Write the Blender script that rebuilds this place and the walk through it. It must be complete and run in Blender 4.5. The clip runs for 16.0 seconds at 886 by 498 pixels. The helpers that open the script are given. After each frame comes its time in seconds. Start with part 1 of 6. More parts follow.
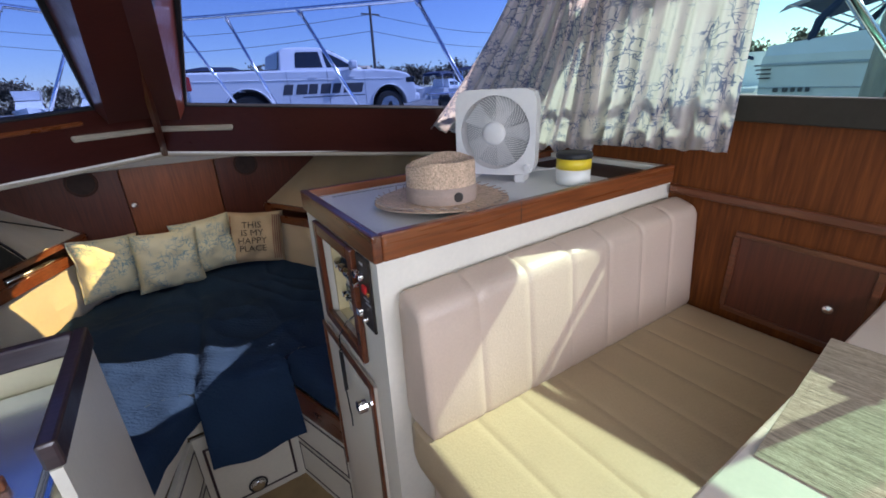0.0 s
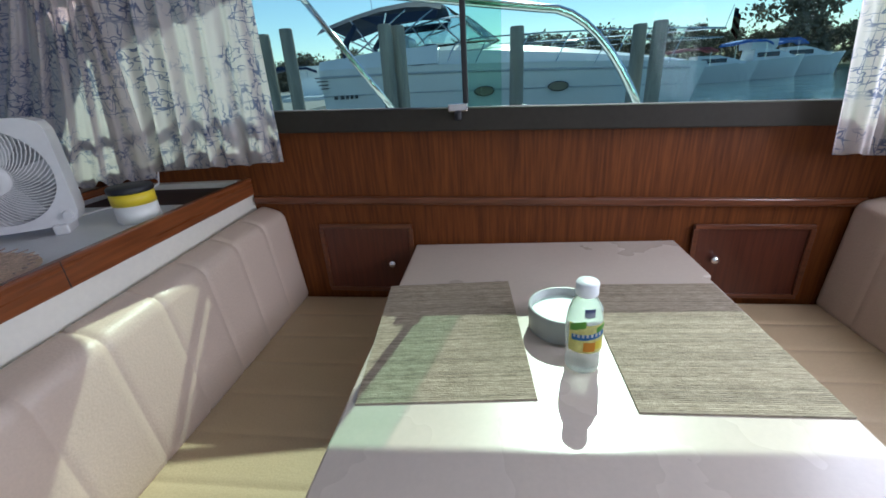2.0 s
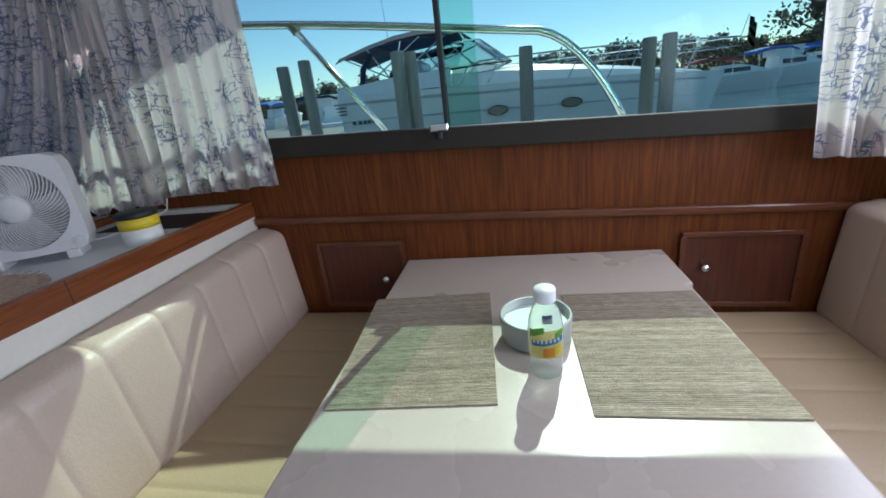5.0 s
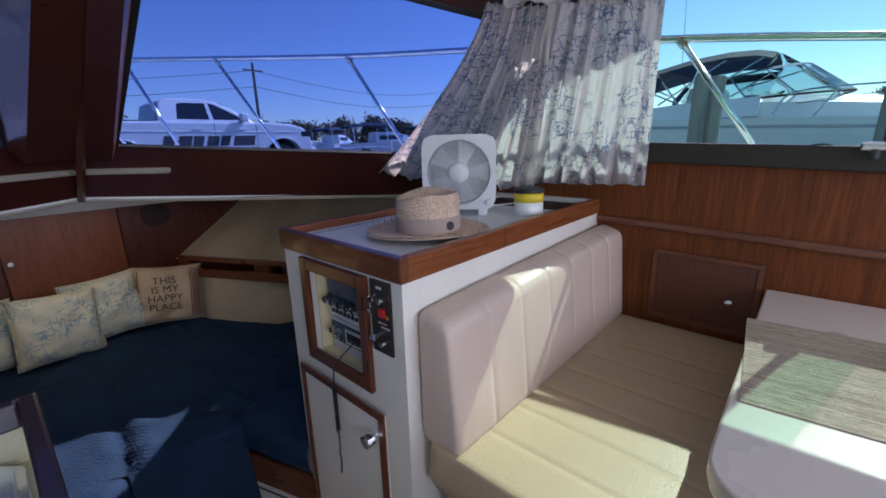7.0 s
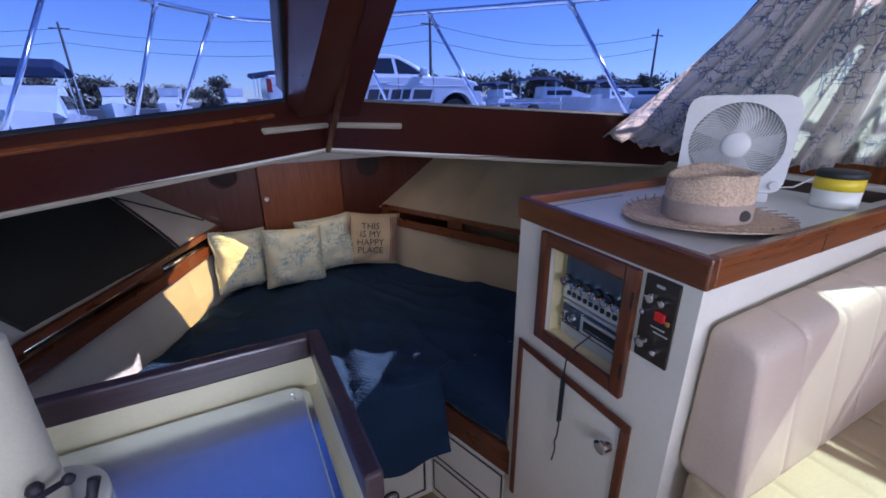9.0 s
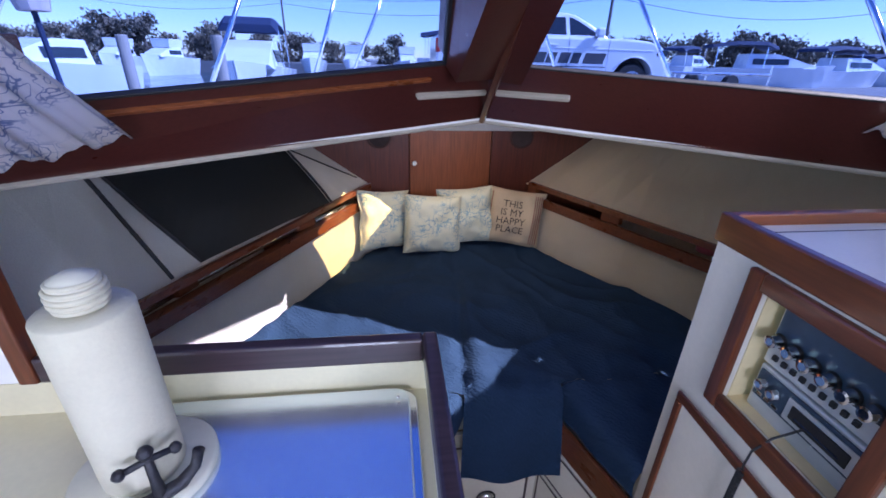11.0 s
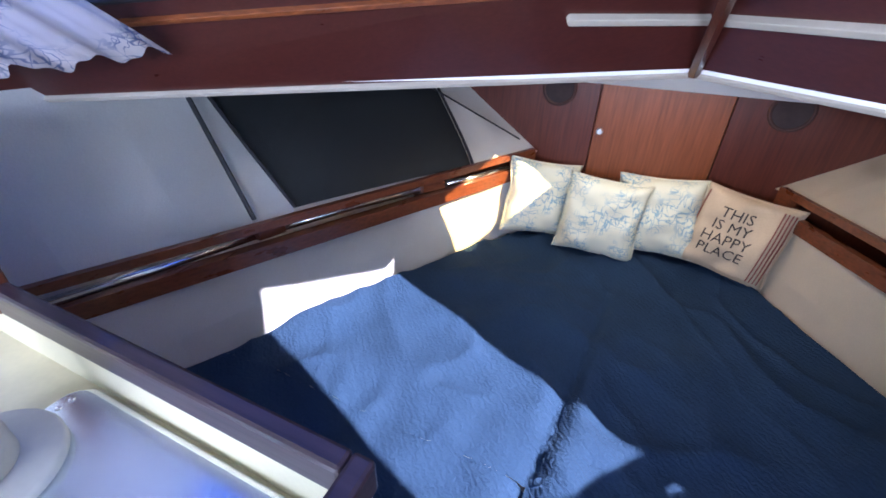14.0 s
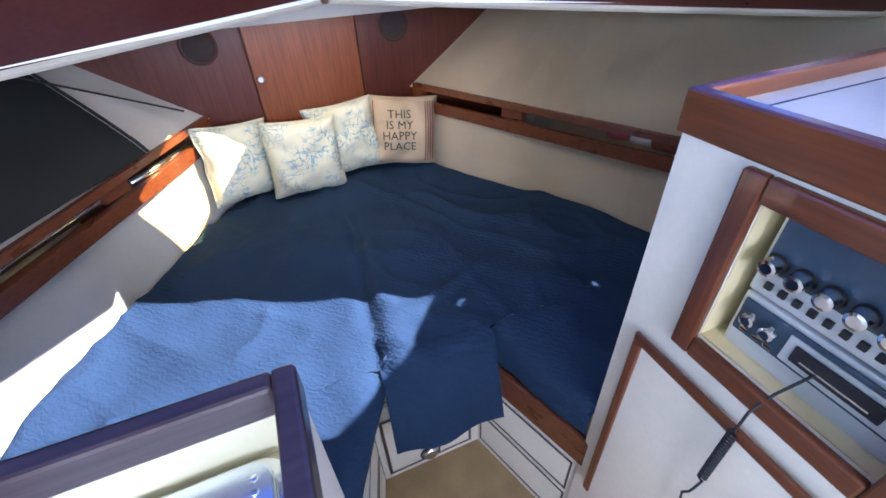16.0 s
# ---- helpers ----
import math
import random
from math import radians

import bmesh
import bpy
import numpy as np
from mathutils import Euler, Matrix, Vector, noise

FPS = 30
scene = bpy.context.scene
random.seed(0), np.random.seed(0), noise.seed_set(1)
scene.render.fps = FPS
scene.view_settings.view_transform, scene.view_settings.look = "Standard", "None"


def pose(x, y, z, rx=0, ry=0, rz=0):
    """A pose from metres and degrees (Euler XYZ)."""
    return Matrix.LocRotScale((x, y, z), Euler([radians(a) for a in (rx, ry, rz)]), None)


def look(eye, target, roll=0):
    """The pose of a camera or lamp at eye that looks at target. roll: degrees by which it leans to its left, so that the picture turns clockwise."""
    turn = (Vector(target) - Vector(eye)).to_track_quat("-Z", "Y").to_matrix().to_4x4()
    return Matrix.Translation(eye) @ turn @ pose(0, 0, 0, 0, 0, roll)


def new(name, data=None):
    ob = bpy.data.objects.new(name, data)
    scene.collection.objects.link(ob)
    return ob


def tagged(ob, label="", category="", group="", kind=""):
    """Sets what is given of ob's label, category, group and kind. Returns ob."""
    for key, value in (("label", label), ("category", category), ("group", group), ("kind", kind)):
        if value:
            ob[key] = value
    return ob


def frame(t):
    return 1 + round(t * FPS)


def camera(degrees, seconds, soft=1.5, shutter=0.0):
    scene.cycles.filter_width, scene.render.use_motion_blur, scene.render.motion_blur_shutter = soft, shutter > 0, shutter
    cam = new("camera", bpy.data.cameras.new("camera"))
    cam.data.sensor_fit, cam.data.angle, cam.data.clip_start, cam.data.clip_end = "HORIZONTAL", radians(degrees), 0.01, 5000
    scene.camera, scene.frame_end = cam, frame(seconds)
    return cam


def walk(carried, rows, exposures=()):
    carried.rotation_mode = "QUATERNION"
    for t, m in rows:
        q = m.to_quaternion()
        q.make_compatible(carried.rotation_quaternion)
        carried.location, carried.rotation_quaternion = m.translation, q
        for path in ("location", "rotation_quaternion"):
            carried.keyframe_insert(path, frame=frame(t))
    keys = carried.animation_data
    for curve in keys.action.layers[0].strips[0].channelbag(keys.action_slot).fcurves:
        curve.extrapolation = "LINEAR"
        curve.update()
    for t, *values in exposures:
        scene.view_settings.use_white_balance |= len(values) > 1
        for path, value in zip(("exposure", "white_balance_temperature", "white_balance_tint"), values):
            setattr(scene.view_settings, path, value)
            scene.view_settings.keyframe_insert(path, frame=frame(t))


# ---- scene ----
cam = camera(94.2, 16.0, soft=1.7)
METRES, EYE, TILT, LEAN, TURN = 2.5, 1.72, 0.0, 0.0, -32.9
ROWS = [
    (0.0, 0.0, 0.0, 0.0, -0.95, -21.34, 2.42),
    (0.5, -0.0195, 0.0161, -0.0017, -26.66, -22.72, 1.13),
    (1.0, -0.0113, 0.0183, -0.0064, -35.89, -23.56, 1.74),
    (1.5, 0.0141, 0.0006, 0.0005, -43.62, -22.35, 2.62),
    (2.0, 0.0462, -0.028, 0.0067, -50.91, -22.8, 3.61),
    (2.5, 0.0747, -0.0457, 0.0071, -55.67, -23.81, 4.14),
    (3.0, 0.0968, -0.0623, 0.0071, -58.52, -23.4, 4.03),
    (5.5, 0.0369, -0.0835, 0.0026, -39.59, -18.05, 6.41),
    (6.0, -0.0178, -0.0575, 0.0039, -27.38, -16.57, 6.18),
    (6.5, -0.0579, -0.0379, -0.0028, -20.48, -15.01, 4.13),
    (7.0, -0.1096, -0.0238, -0.0126, -15.86, -14.65, 1.43),
    (7.5, -0.1391, -0.0022, -0.0206, -10.33, -15.96, 0.26),
    (8.0, -0.1548, 0.0315, -0.0157, -3.76, -19.88, 4.94),
    (8.5, -0.1861, 0.0379, -0.0087, -3.28, -20.94, 2.19),
    (9.0, -0.21, 0.0369, -0.0055, 5.3, -19.98, 0.46),
    (9.5, -0.2189, 0.0405, -0.0053, 10.45, -21.91, -0.98),
    (10.0, -0.2375, 0.0531, -0.0006, 18.57, -23.43, -2.01),
    (12.5, -0.2276, 0.2388, -0.0127, 28.32, -28.53, -1.33),
    (13.0, -0.2469, 0.2863, -0.0188, 29.56, -31.7, -3.18),
    (13.5, -0.2488, 0.3169, -0.0249, 45.96, -30.75, -1.94),
    (14.0, -0.2571, 0.3262, -0.0339, 57.64, -31.3, -1.46),
    (14.5, -0.2654, 0.3156, -0.0411, 55.4, -32.82, -1.47),
    (15.0, -0.2838, 0.2951, -0.0451, 35.85, -35.25, -1.93),
    (15.5, -0.2845, 0.2777, -0.0564, 20.26, -37.85, -2.01),
    (16.0, -0.2552, 0.2459, -0.04, 9.91, -36.82, 2.46),
]
walk(cam, [(t, pose(0, 0, EYE, TILT, LEAN, TURN) @ pose(METRES * x, METRES * y, METRES * z, 90 + pitch, roll, yaw)) for t, x, y, z, yaw, pitch, roll in ROWS],
     exposures=[(0.0, 0.95, 6600, 22), (1.0, 0.48, 6450, 21), (3.2, 0.33, 6250, 21), (5.5, 0.24, 6200, 20), (7.0, 0.55, 6100, 27), (9.0, 0.95, 5950, 30), (10.2, 1.35, 5850, 30), (12.3, 2.26, 5600, 28), (13.4, 2.56, 5550, 27), (14.5, 2.52, 5550, 26), (16.0, 2.63, 5700, 24)])


# ---- daylight ----
SUN_FROM = Vector((0.187, -0.047, 0.188)).normalized()
world = bpy.data.worlds.new("sky")
scene.world = world
world.use_nodes = True
wn, wl = world.node_tree.nodes, world.node_tree.links
wn.clear()
sky = wn.new("ShaderNodeTexSky")
sky.sky_type, sky.sun_disc = "NISHITA", False
sky.sun_elevation = math.asin(SUN_FROM.z)
sky.sun_rotation = math.atan2(SUN_FROM.x, SUN_FROM.y)
sky.air_density, sky.dust_density, sky.ozone_density = 1.0, 0.0, 4.0
wb = wn.new("ShaderNodeBackground")
wb.inputs["Strength"].default_value = 0.11
wo = wn.new("ShaderNodeOutputWorld")
wl.new(sky.outputs[0], wb.inputs[0])
wl.new(wb.outputs[0], wo.inputs[0])
sun = new("sun", bpy.data.lights.new("sun", "SUN"))
sun.data.energy, sun.data.angle, sun.data.color = 4.6, radians(0.55), (1.0, 0.95, 0.87)
sun.matrix_world = look(SUN_FROM * 30, (0, 0, 0))


def sky_window(name, at, target, w, h, power):
    """Sky light entering by an opening of that width and height."""
    lamp = new(name, bpy.data.lights.new(name, "AREA"))
    lamp.data.shape, lamp.data.size, lamp.data.size_y, lamp.data.energy, lamp.data.color = "RECTANGLE", w, h, power, (0.78, 0.89, 1.0)
    lamp.matrix_world = look(at, target)
    return lamp


sky_window("sky_port_window", (-1.385, -0.55, 1.88), (0.0, -0.45, 1.75), 1.5, 0.42, 2.4)
# power and aim set as fill for the dark port lining
sky_window("sky_aft_window", (0.83, -1.41, 1.80), (-0.5, 2.2, 1.1), 0.9, 0.56, 12.5)
# no door is in view: lamp added behind to brighten the fore cabin
sky_window("sky_aft_door", (-0.62, -1.41, 1.78), (-0.1, 2.2, 0.9), 0.62, 0.6, 10.0)
sky_window("sky_hatch", (0.0, 2.485, 1.485), (0.0, 2.485, 0.5), 0.38, 0.28, 0.7).data.color = (1.0, 0.86, 0.60)


# ---- materials ----
def mat(name, base, rough=0.5, metal=0.0, var=0.12, scale=6.0, fine=60.0, bump=0.05, stretch=(1, 1, 1), spec=0.5, sheen=0.0, coat=0.0, rand=0.0, dark=None, mix=0.35):
    """A surface with variation at two scales: broad (scale) and fine grain (fine, also the relief)."""
    m = bpy.data.materials.new(name)
    m.use_nodes = True
    n, l = m.node_tree.nodes, m.node_tree.links
    b = n["Principled BSDF"]
    co = n.new("ShaderNodeTexCoord")
    mp = n.new("ShaderNodeMapping")
    mp.inputs["Scale"].default_value = stretch
    l.new(co.outputs["Object"], mp.inputs[0])
    n1, n2 = n.new("ShaderNodeTexNoise"), n.new("ShaderNodeTexNoise")
    n1.inputs["Scale"].default_value, n1.inputs["Detail"].default_value = scale, 4
    n2.inputs["Scale"].default_value, n2.inputs["Detail"].default_value = fine, 5
    l.new(mp.outputs[0], n1.inputs["Vector"])
    l.new(mp.outputs[0], n2.inputs["Vector"])
    dk = dark or tuple(c * (1 - 2.2 * var) for c in base)
    lt = tuple(min(1, c * (1 + var)) for c in base)
    r = n.new("ShaderNodeValToRGB")
    r.color_ramp.elements[0].color, r.color_ramp.elements[1].color = (*dk, 1), (*lt, 1)
    r.color_ramp.elements[0].position, r.color_ramp.elements[1].position = 0.28, 0.66
    ad = n.new("ShaderNodeMix")
    ad.data_type = "FLOAT"
    ad.inputs[0].default_value = mix
    l.new(n1.outputs[0], ad.inputs[2])
    l.new(n2.outputs[0], ad.inputs[3])
    l.new(ad.outputs[0], r.inputs[0])
    col = r.outputs[0]
    if rand:
        oi, hs = n.new("ShaderNodeObjectInfo"), n.new("ShaderNodeHueSaturation")
        mr = n.new("ShaderNodeMapRange")
        mr.inputs[3].default_value, mr.inputs[4].default_value = 1 - rand, 1 + rand
        l.new(oi.outputs["Random"], mr.inputs[0])
        l.new(mr.outputs[0], hs.inputs["Value"])
        l.new(col, hs.inputs["Color"])
        col = hs.outputs[0]
    l.new(col, b.inputs["Base Color"])
    rr = n.new("ShaderNodeMapRange")
    rr.inputs[3].default_value, rr.inputs[4].default_value = max(0.02, rough - 0.1), min(1, rough + 0.1)
    l.new(n1.outputs[0], rr.inputs[0])
    l.new(rr.outputs[0], b.inputs["Roughness"])
    b.inputs["Metallic"].default_value = metal
    b.inputs["Specular IOR Level"].default_value = spec
    b.inputs["Coat Weight"].default_value = coat
    b.inputs["Sheen Weight"].default_value = sheen
    if bump:
        bp = n.new("ShaderNodeBump")
        bp.inputs["Strength"].default_value, bp.inputs["Distance"].default_value = bump, 0.01
        l.new(n2.outputs[0], bp.inputs["Height"])
        l.new(bp.outputs[0], b.inputs["Normal"])
    return m


def wood(name, base, dark, rough=0.3, along="x", coat=0.3, scale=1.0, spec=0.5):
    """Varnished veneer; along: the axis the grain runs."""
    st = {"x": (1.2, 22, 22), "y": (22, 1.2, 22), "z": (22, 22, 1.2)}[along]
    return mat(name, base, rough, 0, 0.2, 1.3 * scale, 5.5 * scale, 0.04, st, spec, 0, coat, 0, dark, 0.72)


def glass(name, tint, rough=0.0, alpha=0.9):
    """A thin sheet: mostly clear and tinted, with a gloss at grazing angles."""
    m = bpy.data.materials.new(name)
    m.use_nodes = True
    n, l = m.node_tree.nodes, m.node_tree.links
    n.clear()
    o, t, g, x = n.new("ShaderNodeOutputMaterial"), n.new("ShaderNodeBsdfTransparent"), n.new("ShaderNodeBsdfGlossy"), n.new("ShaderNodeMixShader")
    f = n.new("ShaderNodeFresnel")
    f.inputs[0].default_value = 1.14
    t.inputs[0].default_value = (*tint, 1)
    g.inputs["Roughness"].default_value = rough
    l.new(f.outputs[0], x.inputs[0])
    l.new(t.outputs[0], x.inputs[1])
    l.new(g.outputs[0], x.inputs[2])
    l.new(x.outputs[0], o.inputs[0])
    return m


def plain(name, base, rough=0.5, metal=0.0):
    m = bpy.data.materials.new(name)
    m.use_nodes = True
    b = m.node_tree.nodes["Principled BSDF"]
    b.inputs["Base Color"].default_value = (*base, 1)
    b.inputs["Roughness"].default_value = rough
    b.inputs["Metallic"].default_value = metal
    return m


M_TEAK = wood("varnished_teak", (0.155, 0.042, 0.009), (0.070, 0.017, 0.004), 0.5, "z", 0.0, 1.0, 0.2)
M_TEAK_TRIM = wood("teak_trim", (0.22, 0.062, 0.018), (0.12, 0.032, 0.010), 0.3, "x")
M_TEAK_TRIM_Y = wood("teak_trim_lengthwise", (0.14, 0.040, 0.015), (0.075, 0.021, 0.008), 0.3, "y")
M_MAHOG = wood("dark_mahogany", (0.056, 0.0128, 0.0092), (0.047, 0.0108, 0.0079), 0.32, "x", 0.3, 1.6)
M_MAHOG_Z = wood("dark_mahogany_upright", (0.092, 0.021, 0.010), (0.055, 0.013, 0.007), 0.34, "z", 0.2)
M_DARKTRIM = wood("dark_edge_trim", (0.05, 0.03, 0.035), (0.025, 0.015, 0.018), 0.35, "x")
M_VINYL = mat("beige_vinyl", (0.58, 0.44, 0.35), 0.42, 0, 0.05, 3, 180, 0.12)
M_SEAT = mat("tan_vinyl", (0.47, 0.34, 0.21), 0.48, 0, 0.06, 3, 180, 0.12)
M_CREAM = mat("cream_laminate", (0.78, 0.72, 0.62), 0.35, 0, 0.04, 4, 90, 0.02)
M_LAMINATE = mat("white_laminate_top", (0.74, 0.73, 0.72), 0.35, 0, 0.04, 4, 120, 0.02)
M_TABLE = mat("table_laminate", (0.56, 0.465, 0.39), 0.28, 0, 0.04, 3, 120, 0.015, spec=0.6)
M_WHITE = mat("white_paint", (0.80, 0.78, 0.75), 0.45, 0, 0.03, 5, 80, 0.03)
M_LINER = mat("hull_liner_fabric", (0.78, 0.66, 0.50), 0.85, 0, 0.05, 4, 260, 0.15)
M_LINER_W = mat("white_hull_liner", (0.82, 0.80, 0.76), 0.75, 0, 0.05, 4, 220, 0.12)
M_FRAME = mat("bronze_window_frame", (0.036, 0.030, 0.024), 0.65, 0.0, 0.12, 5, 60, 0.03, spec=0.2)
M_BLACK = mat("black_rubber", (0.015, 0.015, 0.018), 0.55, 0, 0.1)
M_CHROME = plain("chrome", (0.85, 0.85, 0.87), 0.09, 1.0)
M_STEEL = mat("stainless_tube", (0.78, 0.79, 0.82), 0.16, 1.0, 0.05, 9, 80, 0.01)
M_CARPET = mat("tan_carpet", (0.35, 0.24, 0.12), 0.95, 0, 0.15, 9, 300, 0.5)
# tint dims the bright outside view; the shadowless pane lets full sun in
M_GLASS = glass("view_dimming_windshield", (0.48, 0.58, 0.81))
M_GLASS_G = glass("green_tinted_glass", (0.75, 0.92, 0.85))


# ---- mesh tools ----
def obj(name, bm, material, parent=None, label="", smooth=False):
    me = bpy.data.meshes.new(name)
    bmesh.ops.recalc_face_normals(bm, faces=bm.faces)
    bm.to_mesh(me)
    bm.free()
    for m in (material if isinstance(material, (list, tuple)) else [material]):
        me.materials.append(m)
    if smooth:
        for f in me.polygons:
            f.use_smooth = True
    ob = new(name, me)
    if parent is not None:
        ob.parent = parent
    if label:
        ob["label"] = label
    return ob


def part(name, bm, material, parent, label="", smooth=False):
    return obj(name, bm, material, parent, label, smooth)


def empty(name, at=(0, 0, 0), rz=0.0):
    e = new(name)
    e.matrix_world = pose(*at, 0, 0, rz)
    return e


def box(x0, x1, y0, y1, z0, z1, bevel=0.0, seg=2, bm=None):
    b = bmesh.new()
    bmesh.ops.create_cube(b, size=1)
    for v in b.verts:
        v.co = Vector(((x0 + x1) / 2 + v.co.x * (x1 - x0), (y0 + y1) / 2 + v.co.y * (y1 - y0), (z0 + z1) / 2 + v.co.z * (z1 - z0)))
    if bevel:
        bmesh.ops.bevel(b, geom=b.edges[:], offset=bevel, segments=seg, affect="EDGES", profile=0.5)
    return join(bm, b)


def join(bm, b):
    if bm is None:
        return b
    me = bpy.data.meshes.new("tmp")
    b.to_mesh(me)
    b.free()
    bm.from_mesh(me)
    bpy.data.meshes.remove(me)
    return bm


def slab(pts, thick, way=None, bevel=0.0, bm=None):
    """A flat polygon of 3D corners, made thick along way (or its normal)."""
    b = bmesh.new()
    vs = [b.verts.new(p) for p in pts]
    f = b.faces.new(vs)
    f.normal_update()
    d = (Vector(way).normalized() if way is not None else f.normal.copy()) * thick
    ex = bmesh.ops.extrude_face_region(b, geom=[f])
    for v in ex["geom"]:
        if isinstance(v, bmesh.types.BMVert):
            v.co += d
    bmesh.ops.recalc_face_normals(b, faces=b.faces)
    if bevel:
        bmesh.ops.bevel(b, geom=b.edges[:], offset=bevel, segments=2, affect="EDGES", profile=0.5)
    return join(bm, b)


def loft(rings, closed=True, caps=True, bm=None):
    b = bm or bmesh.new()
    rows = [[b.verts.new(p) for p in r] for r in rings]
    k = len(rings[0])
    for a, c in zip(rows, rows[1:]):
        for i in range(k if closed else k - 1):
            j = (i + 1) % k
            b.faces.new((a[i], a[j], c[j], c[i]))
    if caps and closed:
        b.faces.new(rows[0][::-1])
        b.faces.new(rows[-1])
    return b


def tube(path, r, seg=10, bm=None, closed=False):
    """A round bar along a path of points; r may be one radius or one for each point."""
    path = [Vector(p) for p in path]
    rings, up = [], Vector((0.13, 0.31, 0.94)).normalized()
    n = len(path)
    for i, p in enumerate(path):
        a = path[(i - 1) % n] if (i or closed) else p
        c = path[(i + 1) % n] if (i < n - 1 or closed) else p
        d = (c - a).normalized()
        s = d.cross(up)
        if s.length < 0.05:
            s = d.cross(Vector((1, 0, 0)))
        s.normalize()
        w = s.cross(d)
        q = r[i] if isinstance(r, (list, tuple)) else r
        rings.append([p + q * (math.cos(2 * math.pi * k / seg) * s + math.sin(2 * math.pi * k / seg) * w) for k in range(seg)])
    if closed:
        rings.append(rings[0])
    return loft(rings, True, not closed, bm)


def lathe(profile, seg=32, at=(0, 0, 0), bm=None):
    """A turned shape about z from (radius, height) pairs."""
    rings = [[(at[0] + max(r, 1e-4) * math.cos(2 * math.pi * k / seg), at[1] + max(r, 1e-4) * math.sin(2 * math.pi * k / seg), at[2] + z) for k in range(seg)] for r, z in profile]
    return loft(rings, True, True, bm)


def round_rect(w, h, r, seg=5):
    """Corners of a rounded rectangle about the origin."""
    out = []
    for cx, cy, a0 in ((w / 2 - r, h / 2 - r, 0), (-w / 2 + r, h / 2 - r, 90), (-w / 2 + r, -h / 2 + r, 180), (w / 2 - r, -h / 2 + r, 270)):
        for k in range(seg + 1):
            a = radians(a0 + 90 * k / seg)
            out.append((cx + r * math.cos(a), cy + r * math.sin(a)))
    return out


def arc(p0, p1, p2, n=8):
    """A smooth quarter bend from p0 to p2 with p1 as its corner."""
    p0, p1, p2 = Vector(p0), Vector(p1), Vector(p2)
    return [(1 - t) ** 2 * p0 + 2 * t * (1 - t) * p1 + t * t * p2 for t in [k / n for k in range(n + 1)]]


def structure(ob, label):
    return tagged(ob, label, "", "", "structure")


# ---- the cabin shell ----
def sheer(y):
    return 0.036 * y


SIDE, AFT = 1.40, -1.42
WA, WB, WC = Vector((0, 2.165, 1.51)), Vector((1.10, 1.665, 1.435)), Vector((0.145, 1.541, 2.10))
WU = (WB - WA).normalized()
WN = (WB - WA).cross(WC - WA).normalized()
if WN.y < 0:
    WN = -WN
WV = WN.cross(WU)
if WV.z < 0:
    WV = -WV


def shield(u, v, out=0.0, side=1):
    """A place on the raked windshield: u along its foot from the middle, v up its slope, out: outwards."""
    p = WA + WU * u + WV * v + WN * out
    return Vector((p.x * side, p.y, p.z))


def shield_u(x, v):
    """The u at which the windshield reaches that x."""
    return (x - (WA + WV * v).x) / WU.x


def on_shield(poly, thick, side, out=0.0, bevel=0.0, bm=None):
    n = Vector((WN.x * side, WN.y, WN.z))
    return slab([shield(u, v, out, side) for u, v in poly], thick, n, bevel, bm)


ROOF = 2.32
M_STRIP = mat("beige_strip", (0.47, 0.41, 0.33), 0.5, 0, 0.05)


OUT = 0.045


def shield_y(x, z):
    """Where the raked windshield stands at that half-breadth and height."""
    return WA.y + OUT / WN.y - (WN.x * abs(x) + WN.z * (z - WA.z)) / WN.y


